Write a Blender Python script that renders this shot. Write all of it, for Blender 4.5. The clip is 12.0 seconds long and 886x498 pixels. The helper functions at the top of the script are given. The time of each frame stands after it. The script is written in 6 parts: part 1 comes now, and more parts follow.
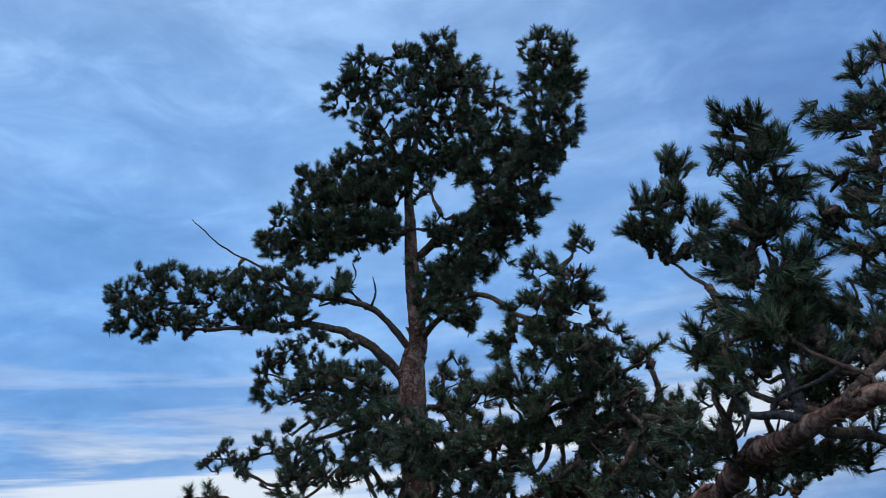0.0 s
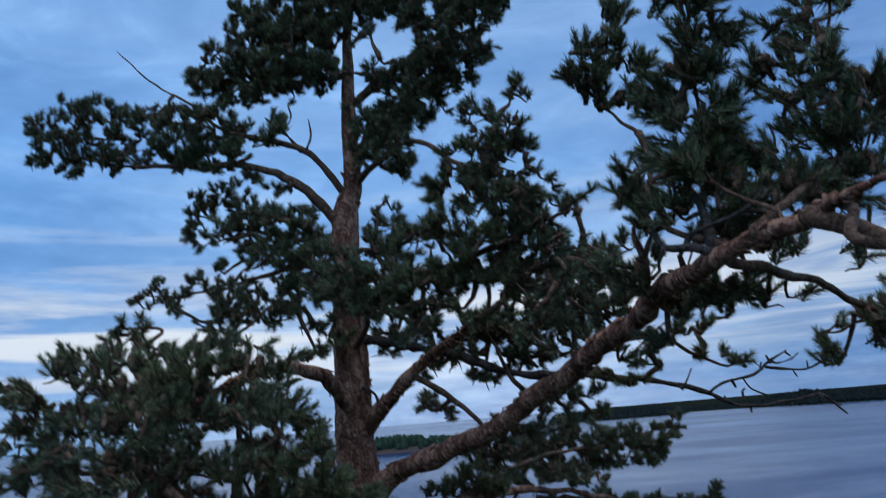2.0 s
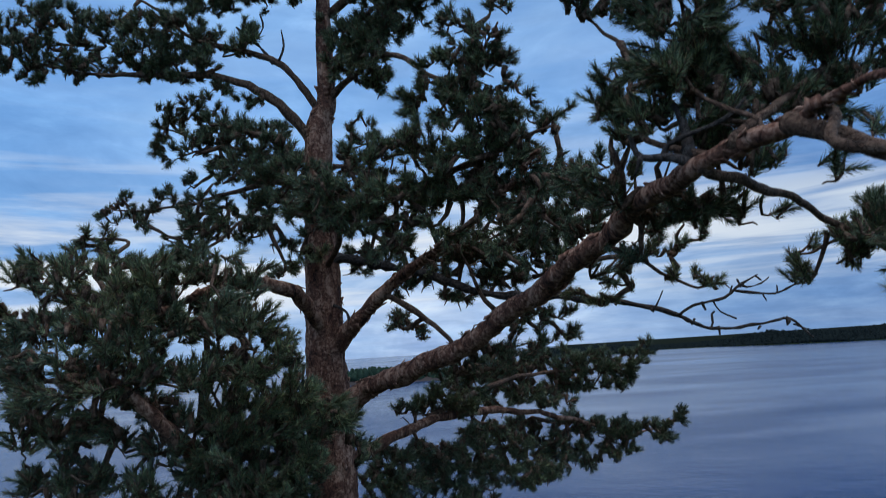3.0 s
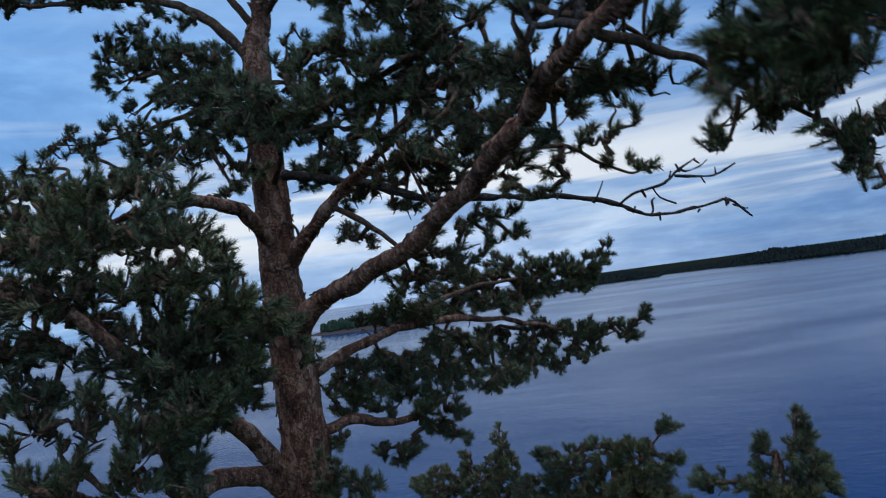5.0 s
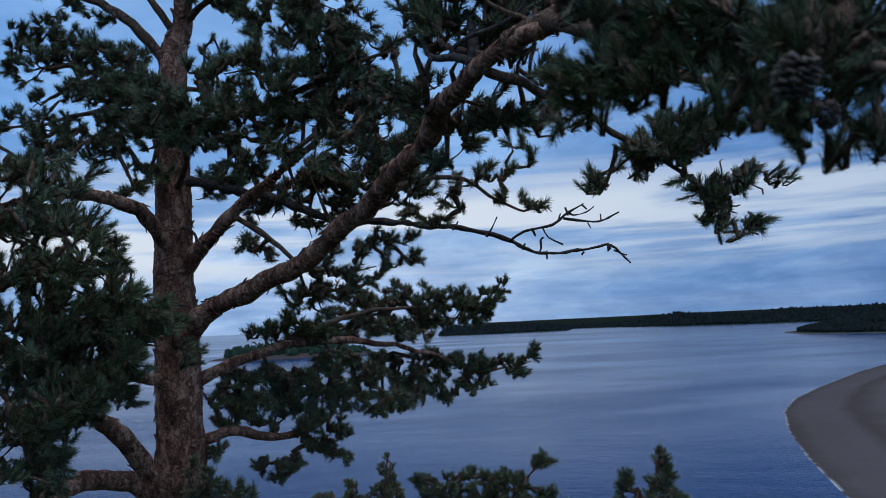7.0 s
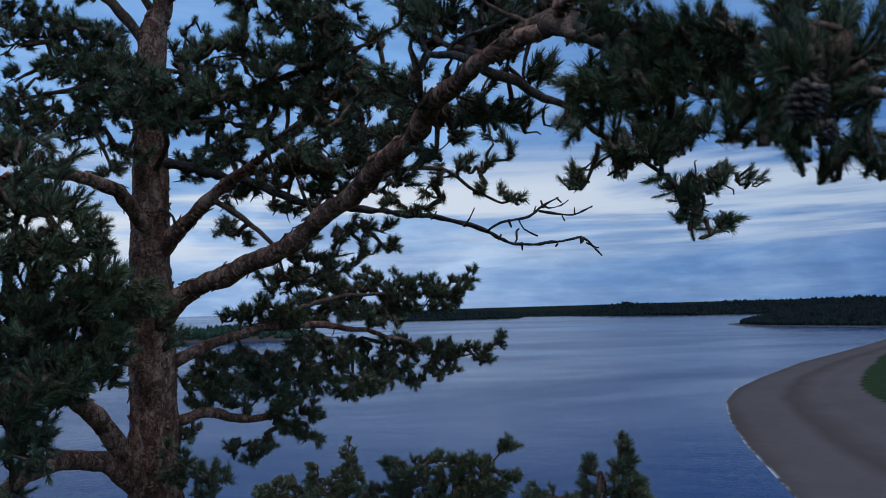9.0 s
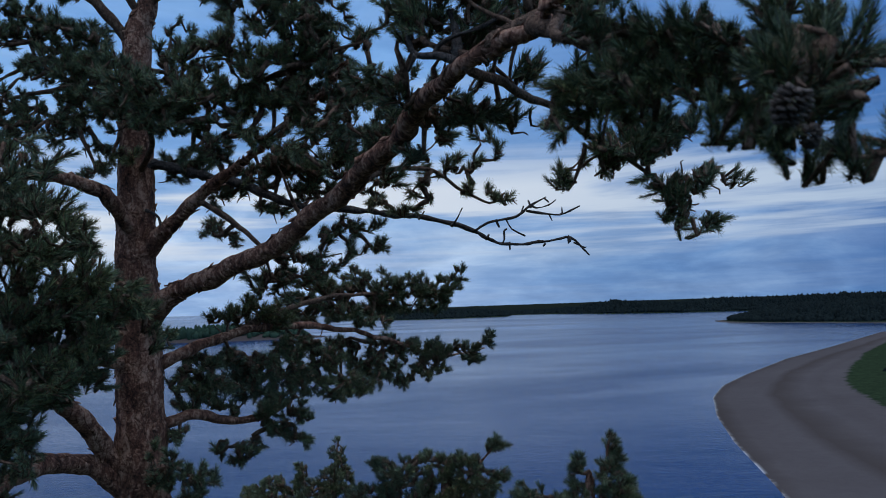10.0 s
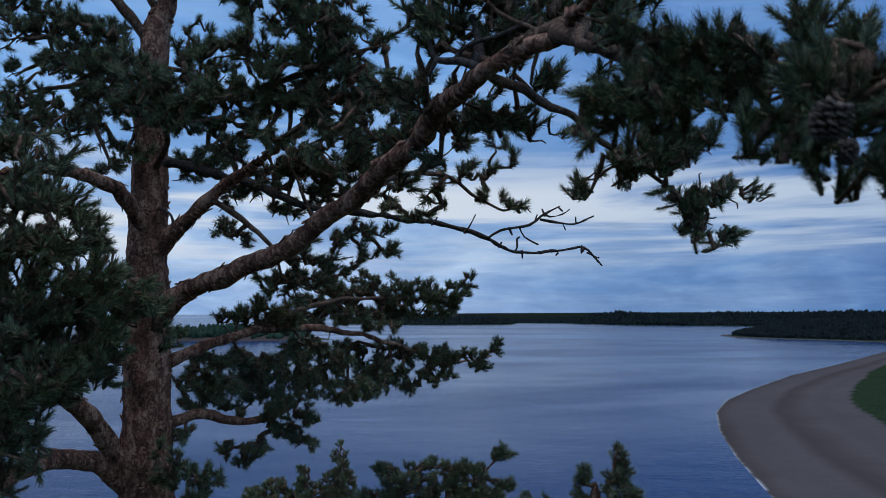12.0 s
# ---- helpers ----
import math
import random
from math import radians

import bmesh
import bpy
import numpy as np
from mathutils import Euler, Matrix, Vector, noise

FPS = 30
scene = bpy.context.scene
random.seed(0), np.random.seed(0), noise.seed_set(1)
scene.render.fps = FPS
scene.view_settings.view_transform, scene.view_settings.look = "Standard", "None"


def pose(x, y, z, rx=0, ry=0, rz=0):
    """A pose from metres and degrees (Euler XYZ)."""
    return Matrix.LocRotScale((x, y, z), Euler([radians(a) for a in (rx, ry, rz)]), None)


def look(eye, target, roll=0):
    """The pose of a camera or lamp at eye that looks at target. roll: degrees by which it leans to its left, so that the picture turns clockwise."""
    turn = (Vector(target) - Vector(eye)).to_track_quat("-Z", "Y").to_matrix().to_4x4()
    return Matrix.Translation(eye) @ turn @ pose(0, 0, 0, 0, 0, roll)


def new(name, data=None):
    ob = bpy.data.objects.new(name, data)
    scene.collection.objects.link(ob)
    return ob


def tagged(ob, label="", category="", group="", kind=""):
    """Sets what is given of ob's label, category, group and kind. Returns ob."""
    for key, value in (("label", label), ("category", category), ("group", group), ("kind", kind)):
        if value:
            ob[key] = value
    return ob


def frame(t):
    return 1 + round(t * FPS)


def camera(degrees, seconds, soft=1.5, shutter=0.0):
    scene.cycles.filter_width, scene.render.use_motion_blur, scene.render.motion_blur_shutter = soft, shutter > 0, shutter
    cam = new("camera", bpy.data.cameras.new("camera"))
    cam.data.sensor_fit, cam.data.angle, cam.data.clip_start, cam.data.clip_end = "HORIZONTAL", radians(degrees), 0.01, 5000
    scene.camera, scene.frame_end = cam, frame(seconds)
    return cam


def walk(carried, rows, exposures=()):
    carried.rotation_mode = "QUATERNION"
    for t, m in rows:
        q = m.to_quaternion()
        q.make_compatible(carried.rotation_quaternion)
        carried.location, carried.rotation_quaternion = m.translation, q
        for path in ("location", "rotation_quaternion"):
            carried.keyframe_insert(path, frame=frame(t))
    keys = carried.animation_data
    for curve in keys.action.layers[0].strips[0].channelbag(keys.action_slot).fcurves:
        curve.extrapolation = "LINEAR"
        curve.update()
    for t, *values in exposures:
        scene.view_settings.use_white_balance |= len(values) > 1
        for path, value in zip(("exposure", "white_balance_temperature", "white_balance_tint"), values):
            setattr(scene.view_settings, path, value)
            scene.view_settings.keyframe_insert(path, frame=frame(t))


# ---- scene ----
cam = camera(60.1, 12.0, 0.8, 0.45)
PATH = [
    (0, (-0.074, -0.216, 7.338), (-0.557, 1.565, 8.11), -5.9),
    (0.5, (-0.072, -0.251, 7.348), (-0.591, 1.523, 8.11), -6.4),
    (1, (-0.082, -0.261, 7.329), (-0.568, 1.562, 7.992), -7.0),
    (1.5, (-0.097, -0.263, 7.318), (-0.512, 1.611, 7.881), -6.5),
    (2, (-0.085, -0.22, 7.244), (-0.458, 1.697, 7.676), -4.8),
    (2.5, (-0.079, -0.196, 7.226), (-0.386, 1.752, 7.563), -3.8),
    (3, (-0.085, -0.165, 7.185), (-0.419, 1.79, 7.448), -3.7),
    (5, (0.113, -0.127, 7.03), (-0.241, 1.838, 7.14), -7.6),
    (5.5, (0.22, -0.11, 6.97), (-0.125, 1.859, 7.056), -10.0),
    (6, (0.258, -0.107, 6.931), (-0.064, 1.865, 7.009), -11.3),
    (6.5, (0.242, -0.122, 6.919), (-0.023, 1.855, 7.058), -7.7),
    (7, (0.203, -0.202, 6.959), (0.07, 1.784, 7.15), -2.7),
    (9, (0.113, -0.276, 6.966), (0.099, 1.718, 7.117), -1.6),
    (9.5, (0.11, -0.28, 6.979), (0.119, 1.716, 7.114), -1.9),
    (10, (0.116, -0.274, 6.973), (0.132, 1.72, 7.119), -1.9),
    (10.5, (0.103, -0.268, 6.988), (0.178, 1.726, 7.126), -1.0),
    (11, (0.095, -0.265, 6.973), (0.127, 1.729, 7.128), -0.2),
    (11.5, (0.096, -0.258, 6.983), (0.082, 1.736, 7.14), -0.0),
    (12, (0.093, -0.261, 6.975), (0.093, 1.733, 7.137), -0.2),
]
cam.data.dof.use_dof = True
cam.data.dof.focus_distance = 3.7
cam.data.dof.aperture_fstop = 7.5
walk(cam, [(t, look(eye, target, roll)) for t, eye, target, roll in PATH],
     ((0.0, -0.03, 6600, 10), (0.5, -0.12, 6500, 10), (1.0, -0.22, 6400, 10), (2.0, -0.08, 6600, 10), (3.0, 0.0, 6900, 10), (5.5, 0.0, 6900, 10), (7.0, -0.17, 6500, 10), (12.0, -0.22, 6550, 10)))

# ---- light of the evening sky ----
world = bpy.data.worlds.new("evening_sky")
scene.world = world
world.use_nodes = True
scene.view_settings.exposure = 0.0


def ramp(nodes, stops, interp="LINEAR"):
    node = nodes.new("ShaderNodeValToRGB")
    node.color_ramp.interpolation = interp
    while len(node.color_ramp.elements) < len(stops):
        node.color_ramp.elements.new(0.5)
    for element, (at, colour) in zip(node.color_ramp.elements, stops):
        element.position = at
        element.color = (*colour, 1) if len(colour) == 3 else colour
    return node


def math_node(nodes, links, op, a, b=None, clamp=False):
    node = nodes.new("ShaderNodeMath")
    node.operation, node.use_clamp = op, clamp
    for socket, value in zip(node.inputs, (a, b)):
        if value is None:
            continue
        if isinstance(value, (int, float)):
            socket.default_value = value
        else:
            links.new(value, socket)
    return node.outputs[0]


def mix_colour(nodes, links, factor, a, b, blend="MIX"):
    node = nodes.new("ShaderNodeMix")
    node.data_type, node.blend_type = "RGBA", blend
    for socket, value in ((node.inputs[0], factor), (node.inputs[6], a), (node.inputs[7], b)):
        if isinstance(value, (int, float)):
            socket.default_value = value
        elif isinstance(value, tuple):
            socket.default_value = (*value, 1)
        else:
            links.new(value, socket)
    return node.outputs[2]


def noise_node(nodes, links, vector, scale, detail=4.0, rough=0.55, distortion=0.0):
    node = nodes.new("ShaderNodeTexNoise")
    node.inputs["Scale"].default_value = scale
    node.inputs["Detail"].default_value = detail
    node.inputs["Roughness"].default_value = rough
    node.inputs["Distortion"].default_value = distortion
    if vector is not None:
        links.new(vector, node.inputs["Vector"])
    return node.outputs[0]


def build_sky():
    nodes, links = world.node_tree.nodes, world.node_tree.links
    nodes.clear()
    out = nodes.new("ShaderNodeOutputWorld")
    back = nodes.new("ShaderNodeBackground")
    sky = nodes.new("ShaderNodeTexSky")
    sky.sky_type, sky.sun_disc = "NISHITA", False
    sky.sun_elevation, sky.sun_rotation = radians(2.0), radians(-8.0)
    coord = nodes.new("ShaderNodeTexCoord")
    split = nodes.new("ShaderNodeSeparateXYZ")
    links.new(coord.outputs["Generated"], split.inputs[0])
    x, y, z = split.outputs
    up = math_node(nodes, links, "MAXIMUM", z, 0.0)
    # cloud sheet at one height, seen in perspective
    low = math_node(nodes, links, "ADD", up, 0.16)
    join = nodes.new("ShaderNodeCombineXYZ")
    links.new(math_node(nodes, links, "DIVIDE", x, low), join.inputs[0])
    links.new(math_node(nodes, links, "DIVIDE", y, low), join.inputs[1])
    broad = noise_node(nodes, links, join.outputs[0], 0.62, 5.0, 0.55, 0.3)
    fine = noise_node(nodes, links, join.outputs[0], 2.0, 3.5, 0.5, 0.4)
    flat = nodes.new("ShaderNodeMapping")
    flat.inputs["Scale"].default_value = (1.8, 1.8, 24.0)
    flat.inputs["Rotation"].default_value = (radians(1.5), radians(-1.2), 0)
    links.new(coord.outputs["Generated"], flat.inputs["Vector"])
    streaks = noise_node(nodes, links, flat.outputs[0], 1.0, 5.0, 0.6, 0.5)
    cloud = math_node(nodes, links, "ADD", math_node(nodes, links, "MULTIPLY", broad, 0.68), math_node(nodes, links, "MULTIPLY", fine, 0.20))
    cloud = math_node(nodes, links, "ADD", cloud, math_node(nodes, links, "MULTIPLY", streaks, 0.12))
    # clear colour by height
    clear = ramp(nodes, [(0.0, SKY_LOW), (0.10, SKY_MID), (0.32, SKY_HIGH), (0.62, SKY_TOP), (0.95, SKY_ZENITH)])
    links.new(up, clear.inputs[0])
    # the afterglow lies ahead, a little to the left
    glow = nodes.new("ShaderNodeVectorMath")
    glow.operation = "DOT_PRODUCT"
    links.new(coord.outputs["Generated"], glow.inputs[0])
    glow.inputs[1].default_value = Vector((-0.10, 0.98, 0.10)).normalized()
    bright = nodes.new("ShaderNodeVectorMath")
    bright.operation = "DOT_PRODUCT"
    links.new(coord.outputs["Generated"], bright.inputs[0])
    bright.inputs[1].default_value = Vector((-0.62, 0.78, 0.04)).normalized()
    side = ramp(nodes, [(0.74, (0.0, 0.0, 0.0)), (0.97, (1.0, 1.0, 1.0))], "EASE")
    links.new(glow.outputs["Value"], side.inputs[0])
    band = ramp(nodes, [(0.0, (0.40,) * 3), (0.035, (0.48,) * 3), (0.065, (0.85,) * 3), (0.09, (1.0,) * 3), (0.125, (0.95,) * 3), (0.165, (0.5,) * 3), (0.22, (0.30,) * 3), (0.6, (0.22,) * 3)])
    links.new(up, band.inputs[0])
    cover = ramp(nodes, [(0.41, (0.0,) * 3), (0.63, (1.0,) * 3)], "EASE")
    links.new(cloud, cover.inputs[0])
    lit = mix_colour(nodes, links, side.outputs[0], CLOUD_DIM, CLOUD_LIT)
    share = math_node(nodes, links, "MULTIPLY", math_node(nodes, links, "MULTIPLY", cover.outputs[0], band.outputs[0], True), 0.38)
    pale = math_node(nodes, links, "MULTIPLY", math_node(nodes, links, "MULTIPLY", side.outputs[0], band.outputs[0]), 0.22)
    colour = mix_colour(nodes, links, pale, clear.outputs[0], HAZE)
    colour = mix_colour(nodes, links, share, colour, lit)
    # bright broken streaks low over the lake
    bands = nodes.new("ShaderNodeMapping")
    bands.inputs["Scale"].default_value = (1.25, 1.25, 21.0)
    bands.inputs["Rotation"].default_value = (radians(0.5), radians(-2.0), 0)
    bands.inputs["Location"].default_value = (0.35, 0.0, 1.6)
    links.new(coord.outputs["Generated"], bands.inputs["Vector"])
    lanes = ramp(nodes, [(0.465, (0.0,) * 3), (0.60, (1.0,) * 3)], "EASE")
    links.new(noise_node(nodes, links, bands.outputs[0], 1.0, 6.0, 0.56, 0.5), lanes.inputs[0])
    leftward = ramp(nodes, [(0.35, (0.0,) * 3), (0.88, (1.0,) * 3)])
    links.new(bright.outputs["Value"], leftward.inputs[0])
    reach = ramp(nodes, [(0.0, (0.05,) * 3), (0.055, (0.22,) * 3), (0.085, (0.9,) * 3), (0.15, (1.0,) * 3), (0.19, (0.35,) * 3), (0.30, (0.06,) * 3), (0.6, (0.0,) * 3)])
    links.new(up, reach.inputs[0])
    puffs = noise_node(nodes, links, join.outputs[0], 1.8, 6.0, 0.58, 0.25)
    mottle = ramp(nodes, [(0.36, (0.80, 0.85, 0.89)), (0.50, (0.97, 0.98, 0.99)), (0.66, (1.30, 1.20, 1.10))])
    links.new(puffs, mottle.inputs[0])
    colour = mix_colour(nodes, links, 1.0, colour, mottle.outputs[0], "MULTIPLY")
    flecks = nodes.new("ShaderNodeMapping")
    flecks.inputs["Scale"].default_value = (1.0, 1.0, 2.6)
    links.new(coord.outputs["Generated"], flecks.inputs["Vector"])
    curd = ramp(nodes, [(0.34, (0.84, 0.87, 0.90)), (0.52, (1.0, 1.0, 1.0)), (0.70, (1.34, 1.25, 1.16))])
    links.new(noise_node(nodes, links, flecks.outputs[0], 6.5, 6.0, 0.6, 0.6), curd.inputs[0])
    colour = mix_colour(nodes, links, 1.0, colour, curd.outputs[0], "MULTIPLY")
    side_dim = ramp(nodes, [(0.0, (1.8, 1.75, 1.70)), (0.16, (0.72, 0.78, 0.86)), (0.34, (0.43, 0.52, 0.66)), (0.58, (0.58, 0.66, 0.77)), (0.80, (0.88, 0.92, 0.96)), (1.0, (0.95, 0.97, 1.0))])
    links.new(bright.outputs["Value"], side_dim.inputs[0])
    colour = mix_colour(nodes, links, 1.0, colour, side_dim.outputs[0], "MULTIPLY")
    colour = mix_colour(nodes, links, math_node(nodes, links, "MULTIPLY", lanes.outputs[0], reach.outputs[0], True), colour, mix_colour(nodes, links, leftward.outputs[0], STREAK_DIM, STREAK))
    air = nodes.new("ShaderNodeVectorMath")
    air.operation = "SCALE"
    links.new(sky.outputs[0], air.inputs[0])
    air.inputs[3].default_value = 0.0015
    total = mix_colour(nodes, links, 1.0, colour, air.outputs[0], "ADD")
    links.new(total, back.inputs[0])
    back.inputs[1].default_value = SKY_POWER
    links.new(back.outputs[0], out.inputs[0])


SKY_ZENITH = (1.15, 1.35, 1.65)
SKY_LOW, SKY_MID, SKY_HIGH, SKY_TOP = (0.20, 0.42, 0.78), (0.19, 0.41, 0.79), (0.17, 0.42, 0.87), (0.30, 0.53, 0.92)
STREAK, STREAK_DIM = (0.76, 0.85, 0.97), (0.47, 0.61, 0.81)
CLOUD_DIM, CLOUD_LIT, HAZE = (0.45, 0.57, 0.88), (0.98, 1.10, 1.20), (0.66, 0.83, 1.02)
SKY_POWER = 1.0
build_sky()

sun_data = bpy.data.lights.new("sun", "SUN")
sun_data.energy, sun_data.angle, sun_data.color = 0.5, radians(70), (1.0, 0.93, 0.86)
sun = new("sun", sun_data)
sun.matrix_world = look((-12, 6, 30), (0, 0, 0))


# ---- materials ----
def material(name, rough=0.7, spec=0.3):
    mat = bpy.data.materials.new(name)
    mat.use_nodes = True
    nodes, links = mat.node_tree.nodes, mat.node_tree.links
    shader = nodes["Principled BSDF"]
    shader.inputs["Roughness"].default_value = rough
    shader.inputs["Specular IOR Level"].default_value = spec
    return mat, nodes, links, shader


def bump(nodes, links, shader, height, strength, distance):
    node = nodes.new("ShaderNodeBump")
    node.inputs["Strength"].default_value = strength
    node.inputs["Distance"].default_value = distance
    links.new(height, node.inputs["Height"])
    links.new(node.outputs[0], shader.inputs["Normal"])


def place(nodes):
    return nodes.new("ShaderNodeTexCoord").outputs["Object"]


def bark_material(name, deep, main, pale, scale, cracks):
    mat, nodes, links, shader = material(name, 0.85, 0.2)
    where = place(nodes)
    plates = nodes.new("ShaderNodeTexVoronoi")
    plates.feature = "DISTANCE_TO_EDGE"
    plates.inputs["Scale"].default_value = scale
    stretch = nodes.new("ShaderNodeMapping")
    stretch.inputs["Scale"].default_value = (1, 1, 0.45)
    warp = nodes.new("ShaderNodeVectorMath")
    warp.operation = "MULTIPLY_ADD"
    wobble = nodes.new("ShaderNodeTexNoise")
    wobble.inputs["Scale"].default_value = scale * 0.9
    links.new(where, wobble.inputs["Vector"])
    links.new(wobble.outputs["Color"], warp.inputs[0])
    warp.inputs[1].default_value = (0.03, 0.03, 0.03)
    links.new(where, warp.inputs[2])
    links.new(warp.outputs[0], stretch.inputs["Vector"])
    links.new(stretch.outputs[0], plates.inputs["Vector"])
    fine = noise_node(nodes, links, where, 90, 5, 0.65)
    broad = noise_node(nodes, links, stretch.outputs[0], scale * 0.8, 5, 0.6, 0.8)
    tone = ramp(nodes, [(0.38, deep), (0.5, main), (0.61, pale)])
    links.new(math_node(nodes, links, "ADD", math_node(nodes, links, "MULTIPLY", broad, 0.6), math_node(nodes, links, "MULTIPLY", fine, 0.42)), tone.inputs[0])
    crack = ramp(nodes, [(0.0, (0.3, 0.27, 0.25)), (0.09, (1.0, 1.0, 1.0))])
    links.new(plates.outputs["Distance"], crack.inputs[0])
    links.new(mix_colour(nodes, links, cracks, tone.outputs[0], crack.outputs[0], "MULTIPLY"), shader.inputs["Base Color"])
    height = math_node(nodes, links, "ADD", math_node(nodes, links, "MULTIPLY", crack.outputs[0], 0.6), math_node(nodes, links, "MULTIPLY", fine, 0.6))
    bump(nodes, links, shader, height, 0.9, 0.006)
    return mat


BARK = bark_material("pine_bark", (0.027, 0.011, 0.008), (0.138, 0.056, 0.034), (0.35, 0.192, 0.130), 28, 0.42)
TWIG = bark_material("twig_bark", (0.036, 0.019, 0.012), (0.095, 0.050, 0.031), (0.18, 0.105, 0.070), 70, 0.4)
DEAD = bark_material("dead_wood", (0.018, 0.013, 0.011), (0.042, 0.031, 0.026), (0.090, 0.068, 0.058), 60, 0.3)


def needle_material():
    mat, nodes, links, shader = material("pine_needles", 0.5, 0.35)
    geo = nodes.new("ShaderNodeNewGeometry")
    tone = ramp(nodes, [(0.0, (0.023, 0.031, 0.018)), (0.4, (0.060, 0.078, 0.041)), (0.78, (0.130, 0.158, 0.080)), (0.91, (0.205, 0.225, 0.105)), (0.96, (0.17, 0.085, 0.044))])
    links.new(geo.outputs["Random Per Island"], tone.inputs[0])
    broad = noise_node(nodes, links, geo.outputs["Position"], 2.6, 2, 0.5)
    shift = ramp(nodes, [(0.3, (0.72, 0.78, 0.83)), (0.6, (1.15, 1.12, 0.98)), (0.72, (1.55, 1.15, 0.88))])
    links.new(broad, shift.inputs[0])
    links.new(mix_colour(nodes, links, 1.0, tone.outputs[0], shift.outputs[0], "MULTIPLY"), shader.inputs["Base Color"])
    return mat


NEEDLES = needle_material()


def cone_material():
    mat, nodes, links, shader = material("cone_scales", 0.75, 0.2)
    geo = nodes.new("ShaderNodeNewGeometry")
    tone = ramp(nodes, [(0.0, (0.030, 0.021, 0.017)), (1.0, (0.095, 0.068, 0.054))])
    links.new(geo.outputs["Random Per Island"], tone.inputs[0])
    links.new(tone.outputs[0], shader.inputs["Base Color"])
    fine = noise_node(nodes, links, place(nodes), 400, 3)
    bump(nodes, links, shader, fine, 0.5, 0.001)
    return mat


CONE = cone_material()


def water_material():
    mat, nodes, links, shader = material("lake_water", 0.12, 0.11)
    shader.inputs["IOR"].default_value = 1.33
    where = place(nodes)
    stretch = nodes.new("ShaderNodeMapping")
    stretch.inputs["Scale"].default_value = (0.55, 1.0, 1.0)
    stretch.inputs["Rotation"].default_value = (0, 0, radians(14))
    links.new(where, stretch.inputs["Vector"])
    ripple = noise_node(nodes, links, stretch.outputs[0], 1.3, 5, 0.6, 0.3)
    swell = noise_node(nodes, links, stretch.outputs[0], 0.16, 4, 0.55, 0.4)
    streak = nodes.new("ShaderNodeMapping")
    streak.inputs["Scale"].default_value = (0.006, 0.014, 1.0)
    streak.inputs["Rotation"].default_value = (0, 0, radians(24))
    links.new(where, streak.inputs["Vector"])
    calm = noise_node(nodes, links, streak.outputs[0], 1.0, 6, 0.62, 0.9)
    tone = ramp(nodes, [(0.35, (0.001, 0.017, 0.070)), (0.65, (0.002, 0.025, 0.092))])
    links.new(calm, tone.inputs[0])
    links.new(tone.outputs[0], shader.inputs["Base Color"])
    gloss = ramp(nodes, [(0.38, (0.24,) * 3), (0.62, (0.13,) * 3)])
    links.new(calm, gloss.inputs[0])
    links.new(gloss.outputs[0], shader.inputs["Roughness"])
    height = math_node(nodes, links, "ADD", math_node(nodes, links, "MULTIPLY", ripple, 0.62), math_node(nodes, links, "MULTIPLY", swell, 1.2))
    bump(nodes, links, shader, height, 0.30, 0.25)
    rough_lane = ramp(nodes, [(0.40, (0.42,) * 3), (0.60, (0.16,) * 3)], "EASE")
    links.new(calm, rough_lane.inputs[0])
    links.new(rough_lane.outputs[0], nodes["Bump"].inputs["Strength"])
    return mat


WATER = water_material()


